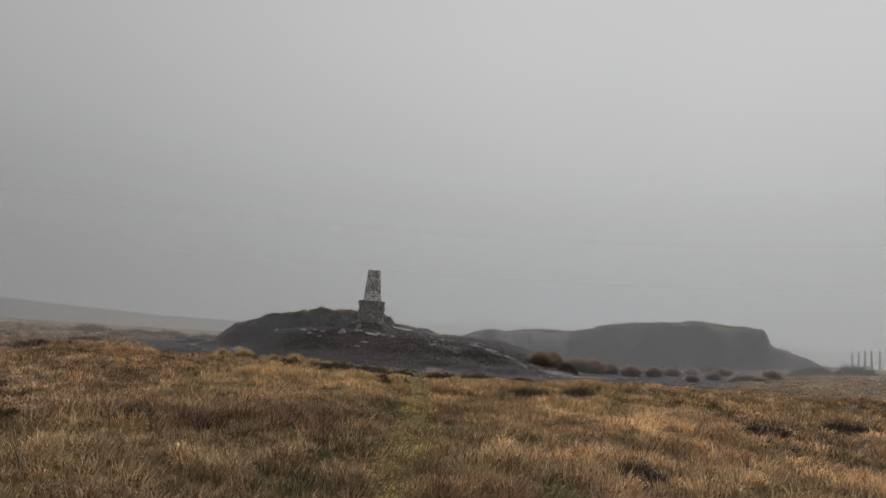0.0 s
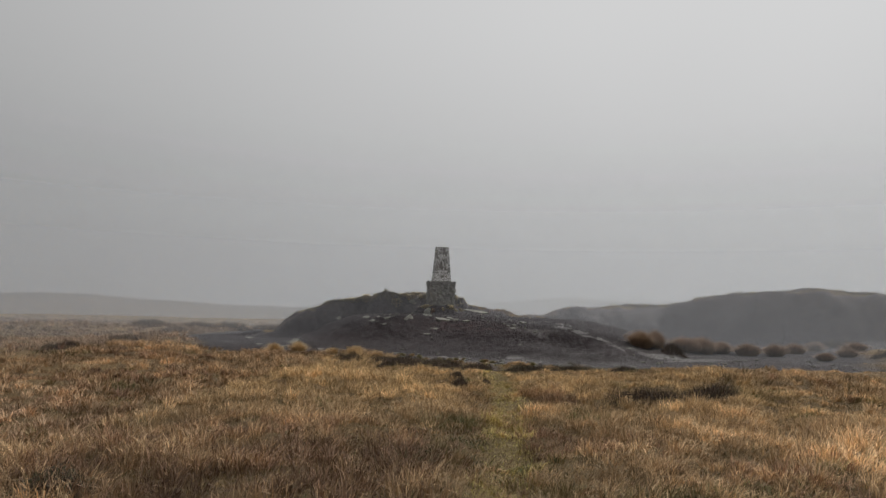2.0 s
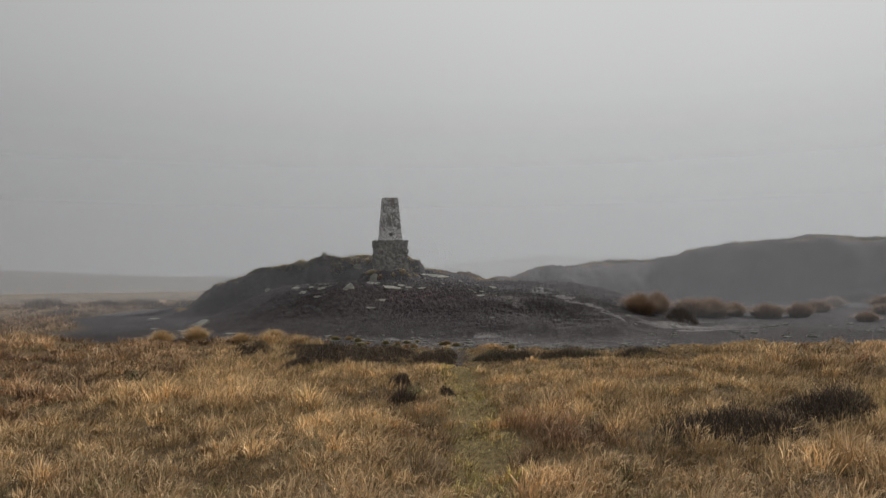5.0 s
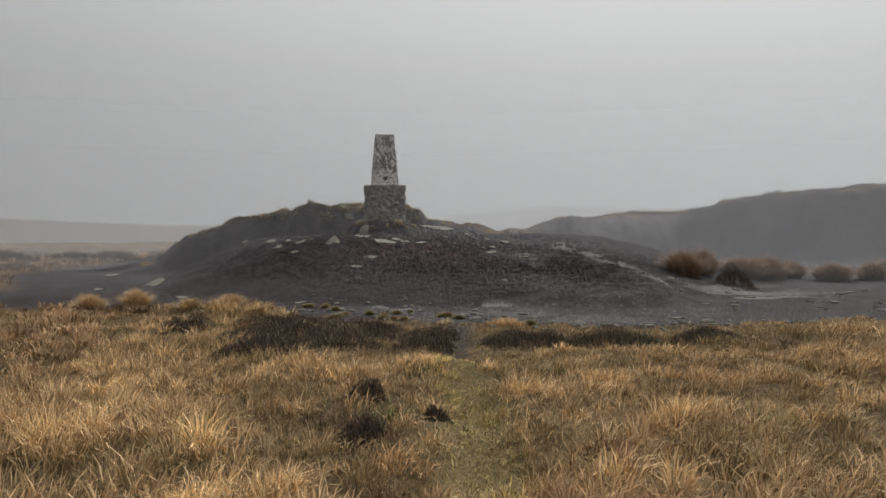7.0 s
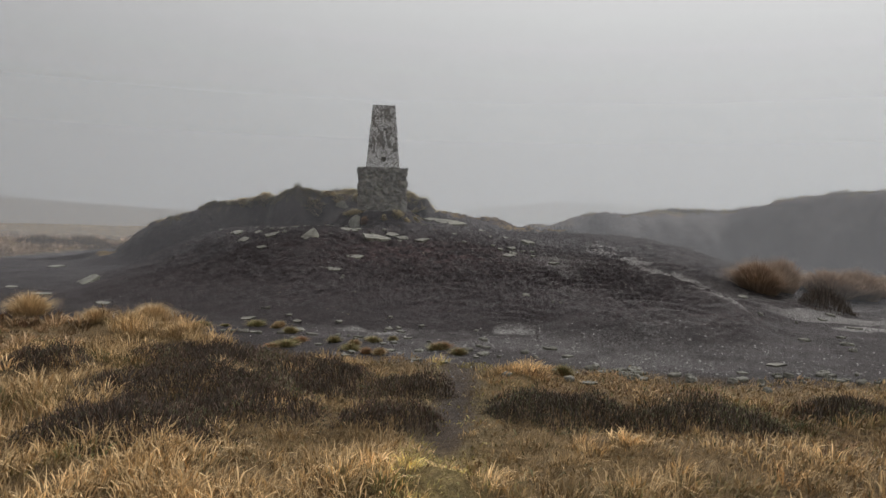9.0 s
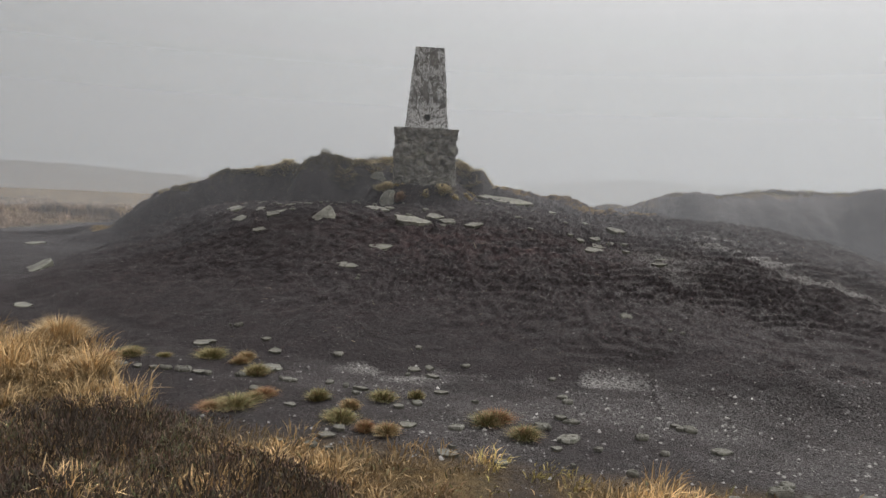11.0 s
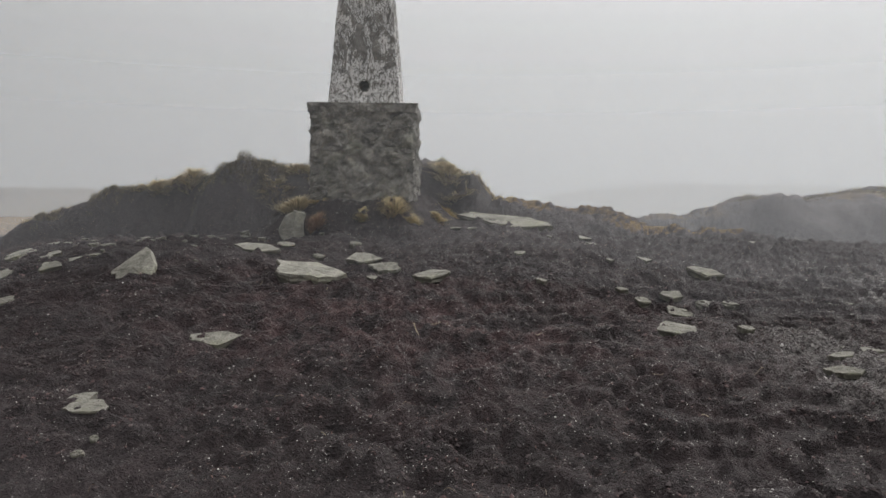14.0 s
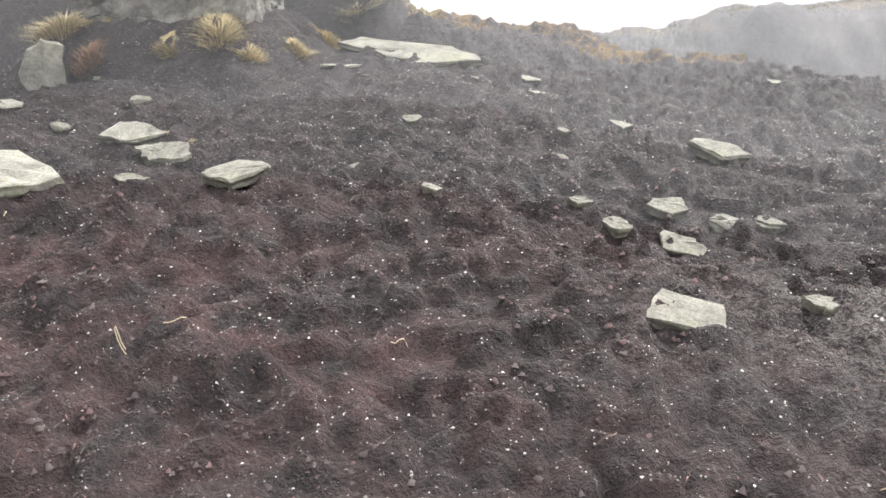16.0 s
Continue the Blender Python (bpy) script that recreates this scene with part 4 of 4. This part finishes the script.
def turf(seed=12):
    """Grass along the top of the eroded rim and the far bank."""
    rs = np.random.RandomState(seed)
    x, y = rs.uniform(-9.5, 1, 52000), rs.uniform(30.2, 33.5, 52000)
    on = ridge(x, y, RIM, 0.35, 0.75, 2.2)[0] > 0.975
    e = 0.12
    on &= (fbm(x, y, 0.8, 2, 50.0) > -0.05) & (x < -1.6) & (np.abs(land(x, y + e) - land(x, y - e)) < 0.16)
    x, y = x[on], y[on]
    far_x, far_y = rs.uniform(1, 20, 46000), rs.uniform(35, 44, 46000)
    on = ridge(far_x, far_y, BANK, 0.9, 2.6, 4.0)[0] > 0.97
    h = np.concatenate([rs.uniform(0.03, 0.10, len(x)), rs.uniform(0.02, 0.05, on.sum())])
    w = np.concatenate([np.full(len(x), 0.007), np.full(on.sum(), 0.014)])
    x, y = np.concatenate([x, far_x[on]]), np.concatenate([y, far_y[on]])
    patch = fbm(x, y, 0.8, 2, 51.0)
    t = np.where((patch > 0.02)[:, None], (0.36, 0.295, 0.17), (0.15, 0.12, 0.075)) * rs.uniform(0.6, 1.3, (len(x), 1))
    v, tr, c = blades(rs, x, y, land(x, y) - 0.01, h, h * 0.6, w, t)
    tagged(new("rim_turf", tri_mesh("rim_turf", v, tr, GRASS, c)), "thin dead turf along the top of the eroded peat bank", "grass", kind="stuff")


turf()


# ---- heather ----
def heather(x, y, a, b, tall, seed, colours=(HEATH_BROWN, HEATH_DARK, HEATH_GREEN), weights=(5, 3, 1), thick=1.0, label=""):
    """A low heather bush: wiry stems under a crown of many short upright sprigs."""
    rs = np.random.RandomState(seed)
    bush = tagged(new("heather_bush"), label or "low dark brown heather bush among the grass", "heather", "heather bushes")
    z0 = float(land(x, y))
    bush.matrix_world = pose(x, y, z0)
    n = int(17000 * a * b * thick) + 600
    r, th = np.sqrt(rs.uniform(0, 1, n)), rs.uniform(0, math.tau, n)
    r = r * (1 + 0.22 * np.sin(3 * th + seed) + 0.1 * np.sin(7 * th))
    px, py = r * np.cos(th) * a, r * np.sin(th) * b
    dome = tall * np.clip(1 - r ** 3.6, 0.08, 1) * (0.8 + 2.2 * fbm(px + x, py + y, 0.26, 3, 60.0))
    pz = land(px + x, py + y) - z0 + dome * rs.uniform(0.35, 1.0, n)
    h = rs.uniform(0.02, 0.05, n)
    v, t, c = blades(rs, px, py, pz - 0.03, h, h * rs.uniform(0.1, 1.1, n), rs.uniform(0.004, 0.008, n), pick(rs, n, colours, weights), (0.1, 0))
    patch = np.repeat(fbm(px + x, py + y, 0.4, 2, 61.0), 4)
    c = np.where((patch > 0.12)[:, None], c * (1.5, 1.6, 1.5), np.where((patch < -0.12)[:, None], c * 0.8, c))
    crown = new("crown", tri_mesh("crown", v, t, HEATHER, c))
    crown.parent = bush
    tagged(crown, kind="stuff")
    m = n // 6 + 20
    r, th = np.sqrt(rs.uniform(0, 1, m)), rs.uniform(0, math.tau, m)
    px, py = r * np.cos(th) * a, r * np.sin(th) * b
    h = tall * np.clip(1 - r ** 2.6, 0.1, 1)
    v, t, c = blades(rs, px, py, land(px + x, py + y) - z0 - 0.02, h, h * 0.3, np.full(m, 0.008), pick(rs, m, (HEATH_DARK, (0.09, 0.07, 0.055)), (1, 1)), (0, 0))
    stems = new("twig_layer", tri_mesh("twig_layer", v, t, HEATHER, c))
    stems.parent = bush
    tagged(stems, kind="stuff")
    return bush


for k, (hx, hy, a, b) in enumerate(HEATHS):
    green = k in (6, 7, 9)
    tall = 0.17 if k < 10 else 0.3 if k < 12 else 0.22
    heather(hx, hy, a, b, tall, 100 + k, weights=(2, 3, 4) if green else (5, 3, 2),
            label="rounded dark green heather bush at the edge of the grass" if green else "")
heather(-1.08, 15.95, 0.2, 0.18, 0.26, 140, label="small dark heather sprig standing in the grass")
heather(-0.6, 16.35, 0.1, 0.09, 0.14, 141, label="small dark heather sprig standing in the grass")
heather(-1.2, 16.9, 0.16, 0.14, 0.2, 142, label="small dark heather sprig standing in the grass")
heather(-3.2, 8.0, 0.35, 0.28, 0.2, 143, weights=(1, 2, 4))
heather(-11.1, 23.2, 0.7, 0.4, 0.3, 144)
heather(-11.4, 20.5, 0.7, 0.35, 0.25, 145)
heather(-12.3, 17.2, 0.9, 0.5, 0.35, 146)
heather(-15.5, 19.8, 0.8, 0.5, 0.35, 147)
heather(15.5, 30.0, 1.0, 0.6, 0.45, 148)
heather(17.2, 29.8, 1.0, 0.6, 0.45, 149)
heather(13.2, 20.3, 0.75, 0.45, 0.3, 150)
for k, (hx, hy, a, b, tall) in enumerate(((-11.3, 35.6, 0.9, 0.5, 0.4), (-12.9, 35.2, 1.1, 0.6, 0.45), (-14.6, 35.8, 1.0, 0.5, 0.4), (-16.4, 34.6, 1.1, 0.6, 0.5), (-13.2, 30.4, 0.9, 0.5, 0.3))):
    heather(hx, hy, a, b, tall, 155 + k, ((0.17, 0.1, 0.062), (0.1, 0.07, 0.05), (0.24, 0.15, 0.085)), (4, 2, 3), thick=0.5, label="rusty brown heather along the edge of bare peat")
RIM_HEATH = ((0.16, 0.13, 0.085), (0.11, 0.10, 0.068), (0.27, 0.225, 0.135))
heather(-5.25, 31.15, 0.42, 0.3, 0.12, 151, RIM_HEATH, (2, 2, 3), label="short green-brown heather on top of the peat bank")
heather(-2.3, 31.2, 0.35, 0.3, 0.07, 152, RIM_HEATH, (2, 2, 3), label="short green-brown heather on top of the peat bank")
heather(-7.4, 31.2, 0.4, 0.3, 0.07, 153, RIM_HEATH, (2, 2, 3), label="short green-brown heather on top of the peat bank")

for k, hx in enumerate((2.9, 4.6, 6.3, 7.8, 9.3, 10.8, 12.2, 13.6, 15.1, 16.2)):
    hy = float(np.interp(hx, [p[0] for p in BANK], [p[1] for p in BANK]))
    heather(hx, hy - 0.3, 0.9, 0.6, 0.1, 170 + k, RIM_HEATH, (4, 3, 1), thick=0.35, label="low brown heather on top of the far peat bank")


# ---- single tussocks ----
def tussock(x, y, wide, tall, seed, colours=((0.58, 0.44, 0.26), (0.50, 0.35, 0.19)), weights=(3, 2), n=700, blade=0.005, label=""):
    """A domed tuft whose blades spring from the middle and bow outwards."""
    rs = np.random.RandomState(seed)
    n = int(n * 1.7)
    z0 = float(land(x, y))
    r, a = rs.uniform(0, 1, n) ** 0.7, rs.uniform(0, math.tau, n)
    px, py = r * np.cos(a) * wide * 0.26, r * np.sin(a) * wide * 0.26
    h = tall * rs.uniform(0.55, 1.1, n) * (1 - 0.45 * r * r)
    out = wide * rs.uniform(0.12, 0.4, n) * r + 0.02
    turn = rs.uniform(0, math.tau, n)
    wx, wy = np.cos(turn) * blade / 2, np.sin(turn) * blade / 2
    base = np.c_[px, py, land(px + x, py + y) - z0 - 0.02]
    side = np.c_[wx, wy, np.zeros(n)]
    mid_p = base + np.c_[np.cos(a) * out * 0.45, np.sin(a) * out * 0.45, h * 0.68]
    tip = base + np.c_[np.cos(a) * out * 1.25, np.sin(a) * out * 1.25, h * rs.uniform(0.75, 1.05, n)]
    v = np.stack([base, mid_p - side, mid_p + side, tip], 1).reshape(-1, 3)
    i = np.arange(n)[:, None] * 4
    t = np.concatenate([i + [0, 2, 1], i + [1, 2, 3]])
    ob = new("grass_tussock", tri_mesh("grass_tussock", v, t, GRASS, np.repeat(pick(rs, n, colours, weights), 4, axis=0)))
    ob.matrix_world = pose(x, y, z0)
    return tagged(ob, label or "domed tussock of pale dead grass", "grass tussock", "grass tussocks")


tussock(-5.98, 22.75, 0.6, 0.34, 200, n=1100)
tussock(-4.34, 22.6, 0.5, 0.26, 201, n=1100)
tussock(-4.97, 22.5, 0.45, 0.2, 202)
tussock(-6.5, 22.3, 0.6, 0.28, 203, n=900)
tussock(-3.75, 22.0, 0.35, 0.16, 204)
RUSTY = ((0.35, 0.25, 0.175), (0.28, 0.2, 0.145), (0.45, 0.34, 0.235))
tussock(3.85, 26.35, 1.0, 0.56, 205, RUSTY, (3, 2, 1), 2600, 0.006, "large rust-brown rush tussock on pale grit")
tussock(4.4, 26.85, 0.7, 0.62, 206, RUSTY, (3, 2, 1), 1600, 0.006, "large rust-brown rush tussock on pale grit")
tussock(5.5, 27.6, 1.25, 0.5, 207, RUSTY, (3, 2, 1), 2600, 0.007, "large rust-brown rush tussock on pale grit")
tussock(6.1, 27.9, 1.1, 0.6, 208, RUSTY, (3, 2, 1), 2600, 0.007, "large rust-brown rush tussock on pale grit")
heather(4.75, 25.95, 0.42, 0.34, 0.42, 209, label="dark heather-capped peat hag among rush tussocks")
tussock(6.9, 28.6, 0.8, 0.45, 210, RUSTY, (2, 3, 1), 1800, 0.01, "low brown rush tussock on the peat flat")
tussock(7.5, 27.8, 1.0, 0.45, 211, RUSTY, (1, 3, 1), 1800, 0.01, "low brown rush tussock on the peat flat")
tussock(8.4, 27.9, 0.8, 0.45, 212, RUSTY, (2, 3, 1), 1500, 0.01, "low brown rush tussock on the peat flat")
for k, (tx, ty, tw, th) in enumerate(((9.6, 29.5, 0.9, 0.4), (10.8, 28.2, 0.8, 0.35), (12.0, 30.4, 1.0, 0.4), (9.3, 26.3, 0.6, 0.28), (13.3, 28.7, 0.9, 0.4), (11.2, 31.8, 0.8, 0.4))):
    tussock(tx, ty, tw, th, 213 + k, RUSTY, (2, 3, 1), 1300, 0.01, "low brown rush tussock on the peat flat")
heather(11.6, 26.9, 0.8, 0.4, 0.26, 219)
heather(12.6, 33.2, 0.9, 0.5, 0.35, 221)
for k, (tx, ty, tw, th) in enumerate(((-1.6, 22.15, 0.26, 0.11), (-2.0, 22.0, 0.2, 0.12), (-2.6, 22.4, 0.26, 0.13), (-2.45, 21.75, 0.42, 0.12), (-1.4, 22.25, 0.12, 0.1),
                                      (-3.1, 22.7, 0.34, 0.13), (-1.75, 21.7, 0.3, 0.12), (0.35, 20.85, 0.26, 0.16))):
    tussock(tx, ty, tw * 0.7, th * 0.8, 220 + k, ((0.17, 0.165, 0.07), (0.36, 0.29, 0.15), (0.22, 0.12, 0.07)), (4, 3, 1), 600, 0.0035, "small green and straw tuft on the stony track")
for k, (tx, ty, tw, th) in enumerate(((-2.95, 28.02, 0.2, 0.12), (-2.25, 28.02, 0.3, 0.15), (-2.1, 28.0, 0.18, 0.13), (-2.5, 27.95, 0.16, 0.09), (-1.95, 28.3, 0.2, 0.13),
                                      (-3.2, 28.15, 0.3, 0.12), (-2.05, 27.2, 0.16, 0.06), (-2.0, 29.0, 0.3, 0.2))):
    tussock(tx, ty, tw * 1.05, th * 0.42, 240 + k, ((0.48, 0.39, 0.21), (0.5, 0.38, 0.22), (0.24, 0.215, 0.11)), (3, 2, 2), 800, 0.003, "small yellow grass tuft at the foot of the plinth")


# ---- turf and heather that overhang the top of the peat rim ----
def crest(x):
    """The place of the rim's top above that x."""
    ys = np.linspace(30.3, 31.9, 60)
    zs = land(np.full(60, x), ys)
    return float(ys[int(np.argmax(zs > zs.max() - 0.1))])


RIM_TURF = ((0.48, 0.405, 0.26), (0.40, 0.32, 0.2), (0.27, 0.235, 0.14))
rng = random.Random(77)
for k, x in enumerate((-6.55, -6.3, -6.0, -5.75, -4.55, -4.35, -4.1, -3.85, -3.6, -3.35, -3.1, -2.35, -2.2)):
    tussock(x, crest(x) + rng.uniform(-0.08, 0.1), rng.uniform(0.35, 0.7), rng.uniform(0.05, 0.11), 260 + k, RIM_TURF, (3, 2, 2), 700, 0.006, "shaggy straw-coloured turf overhanging the peat bank")
for k, (x, a, tall) in enumerate(((-5.3, 0.3, 0.1), (-5.0, 0.4, 0.11), (-4.65, 0.3, 0.08), (-7.2, 0.3, 0.07), (-7.9, 0.25, 0.07), (-6.85, 0.25, 0.07))):
    heather(x, crest(x) + 0.1, a, 0.25, tall, 280 + k, RIM_HEATH, (3, 3, 1), thick=1.6, label="bushy olive-brown heather on top of the peat bank")
tussock(-3.1, 27.98, 0.4, 0.12, 290, RIM_TURF, (3, 2, 2), 700, 0.005, "mossy straw tuft beside the upright slab")
tussock(-2.86, 27.8, 0.2, 0.10, 291, ((0.2, 0.11, 0.08), (0.26, 0.18, 0.1)), (2, 1), 400, 0.004, "small reddish-brown tuft beside the upright slab")


# ---- grit and pebbles ----
def pebbles(name, label, n, x0, x1, y0, y1, small, large, weight, seed, tones=((0.25, 0.235, 0.222), (0.15, 0.14, 0.134), (0.33, 0.315, 0.295), (0.08, 0.072, 0.07)), shares=(4, 3, 2, 2), lift=0.12, power=4.5, material=GRASS):
    rs = np.random.RandomState(seed)
    x, y = rs.uniform(x0, x1, n), rs.uniform(y0, y1, n)
    keep = rs.uniform(0, 1, n) < weight(x, y)
    x, y = x[keep], y[keep]
    n = len(x)
    s = small + (large - small) * rs.uniform(0, 1, n) ** power
    unit = np.array([(1, 0, 0), (-1, 0, 0), (0, 1, 0), (0, -1, 0), (0, 0, 0.6)])
    a = rs.uniform(0, math.tau, n)
    v = unit[None] * rs.uniform(0.6, 1.25, (n, 5, 3)) + rs.uniform(-0.18, 0.18, (n, 5, 3))
    v = np.stack([v[..., 0] * np.cos(a)[:, None] - v[..., 1] * np.sin(a)[:, None], v[..., 0] * np.sin(a)[:, None] + v[..., 1] * np.cos(a)[:, None], v[..., 2]], -1)
    v[:, :4, 2] -= 0.25
    v = v * (s / 2)[:, None, None] + np.c_[x, y, land(x, y) + s * (lift - 0.1)][:, None, :]
    f = np.array([(0, 2, 4), (2, 1, 4), (1, 3, 4), (3, 0, 4)])
    t = (np.arange(n)[:, None, None] * 5 + f[None]).reshape(-1, 3)
    tone = np.repeat(pick(rs, n, tones, shares), 5, axis=0)
    tagged(new(name, tri_mesh(name, v.reshape(-1, 3), t, material, tone)), label, "gravel", kind="stuff")


pebbles("gravel", "loose grey grit and pebbles washed onto the track", 300000, -4.5, 9, 18.6, 28, 0.007, 0.038, lambda x, y: (gravel_part(x, y) * 1.0 + 0.1 * track_part(x, y) * (0.3 + 0.7 * step(0, 3, x))) * peat_part(x, y) * (1 - 0.9 * step(0.96, 0.88, mound_d(x, y)) * (ridge(x, y, STREAK, 0.06, 0.3, 0.3)[0] < 0.05)), 301, shares=(4, 4, 1, 3))
pebbles("gravel", "sparse pale pebbles sprinkled over the bare peat mound", 60000, -8, 6.5, 20.8, 29.6, 0.003, 0.016, lambda x, y: peat_part(x, y) * (0.25 + 1.2 * np.clip(fbm(x, y, 1.1, 3, 23.0), 0, 1)), 302)

pebbles("gravel", "fine pale quartz grit scattered on the mound's crest", 80000, -3.4, 2.8, 24.2, 28.6, 0.003, 0.01, lambda x, y: 0.25 + 1.3 * np.clip(fbm(x, y, 0.8, 3, 25.0) + 0.1, 0, 1), 303, shares=(4, 2, 2, 0))
pebbles("peat_clods", "small crumbly clods of dark peat on the mound", 190000, -8.4, 4.4, 22.8, 28.4, 0.008, 0.028, lambda x, y: (mound_d(x, y) < 0.97) * np.clip(0.55 + 3.0 * fbm(x, y, 0.3, 3, 26.0), 0.1, 1), 304,
        ((0.05, 0.038, 0.038), (0.038, 0.029, 0.03), (0.075, 0.047, 0.046), (0.062, 0.05, 0.049)), (4, 3, 3, 2), -0.05, 3.2, CLOD)

for k in range(64):
    a, b = rng.uniform(-4.0, 0.4), rng.gauss(22.1, 0.5)
    slab(a, max(b, 21.3 if a > -2 else 22.3), rng.uniform(0.03, 0.11), rng.uniform(0.025, 0.05), lump=rng.random() < 0.6, label="small grey stone on the gritty track")
for k in range(16):
    a = rng.uniform(-4.1, -0.6)
    tussock(a, rng.uniform(21.5, 22.0) + (0.7 if a < -2.6 else 0.0), rng.uniform(0.1, 0.24), rng.uniform(0.05, 0.11), 330 + k, ((0.15, 0.15, 0.065), (0.4, 0.31, 0.17), (0.3, 0.15, 0.085)),
            ((4, 2, 1), (1, 4, 2), (1, 2, 5))[k % 3], 700, 0.003, ("small green moss tuft on the gritty track", "small straw-coloured tuft on the gritty track", "small rusty-red tuft on the gritty track")[k % 3])
for k in range(34):
    a = rng.uniform(0, 1)
    slab(3.2 + 6 * a, 22.6 + rng.uniform(0, 3.2), rng.uniform(0.05, 0.2), rng.uniform(0.03, 0.06), lump=rng.random() < 0.5, label="grey stone lying on the damp peat flat")
for k in range(60):
    a = rng.uniform(0.3, 4.6)
    slab(a, 21.02 + 0.07 * a + rng.gauss(0, 0.16), rng.uniform(0.05, 0.15), rng.uniform(0.03, 0.07), lump=True, label="grey cobble along the edge of the track")


def clods(seed=310):
    """Crumbs and fibres of dried peat that roughen the mound."""
    rs = np.random.RandomState(seed)
    n = 70000
    x, y = rs.uniform(-5.5, 3.4, n), rs.uniform(22.9, 27.6, n)
    on = (mound_d(x, y) < 0.97) & (fbm(x, y, 0.5, 3, 24.0) > -0.05)
    x, y = x[on], y[on]
    n = len(x)
    tone = pick(rs, n, ((0.058, 0.048, 0.046), (0.045, 0.038, 0.037), (0.11, 0.065, 0.055), (0.09, 0.075, 0.068)), (4, 3, 2, 1))
    h = rs.uniform(0.006, 0.018, n)
    v, t, c = blades(rs, x, y, land(x, y) - 0.004, h, rs.uniform(0.01, 0.04, n), rs.uniform(0.002, 0.006, n), tone, (0, 0))
    tagged(new("peat_crumbs", tri_mesh("peat_crumbs", v, t, CLOD, c)), "crumbly fibrous dried peat on the mound's face", "peat", kind="stuff")


clods()


def stalks(seed=320):
    """Dry grass stalks blown onto the peat."""
    rs = np.random.RandomState(seed)
    n = 80
    x, y, a = rs.uniform(-3.4, 1.6, n), rs.uniform(22.9, 26.6, n), rs.uniform(0, math.tau, n)
    length, w = rs.uniform(0.02, 0.06, n), 0.0012
    verts, tris = [], []
    for k in range(5):
        f = k / 4 - 0.5
        px, py = x + np.cos(a + 0.5 * f) * length * f, y + np.sin(a + 0.5 * f) * length * f
        pz = land(px, py) + 0.008 + 0.006 * (1 - 4 * f * f)
        for side in (-1, 1):
            verts.append(np.c_[px - np.sin(a) * w * side, py + np.cos(a) * w * side, pz + 0.001 * side])
    verts = np.stack(verts, 1).reshape(-1, 3)
    for k in range(4):
        i = np.arange(n)[:, None] * 10 + 2 * k
        tris += [i + [0, 2, 3], i + [0, 3, 1]]
    tone = np.repeat(pick(rs, n, ((0.3, 0.25, 0.18), (0.2, 0.16, 0.12), (0.1, 0.07, 0.055)), (2, 2, 3)), 10, axis=0)
    tagged(new("dry_stalks", tri_mesh("dry_stalks", verts, np.concatenate(tris), GRASS, tone)), "pale dry grass stalks scattered on the peat", "grass", kind="stuff")


stalks()


# ---- the old fence ----
def fence_post():
    bm = bmesh.new()
    rings = []
    for z, r in ((-0.3, 0.06), (0.4, 0.058), (0.9, 0.055), (1.2, 0.052), (1.22, 0.04)):
        rings.append([bm.verts.new((r * math.cos(k * math.tau / 10) + 0.012 * z, r * math.sin(k * math.tau / 10), z)) for k in range(10)])
    for a, b in zip(rings[:-1], rings[1:]):
        for k in range(10):
            bm.faces.new((a[k], a[(k + 1) % 10], b[(k + 1) % 10], b[k]))
    bm.faces.new(rings[-1])
    me = bpy.data.meshes.new("fence_post")
    bm.to_mesh(me)
    bm.free()
    me.materials.append(TIMBER)
    return tagged(new("fence_post", me), "weathered round timber fence post in the moor grass", "fence post", "line of fence posts")


first = fence_post()
for k in range(14):
    x, y = 19.7 + 0.8 * k, 25.0 + 2.11 * k
    m = pose(x, y, float(land(x, y)), 0.8 * ((k * 7) % 5 - 2), 0.8 * ((k * 3) % 5 - 2), 40 * k)
    if k == 0:
        first.matrix_world = m
    else:
        copy_thing(first, m)
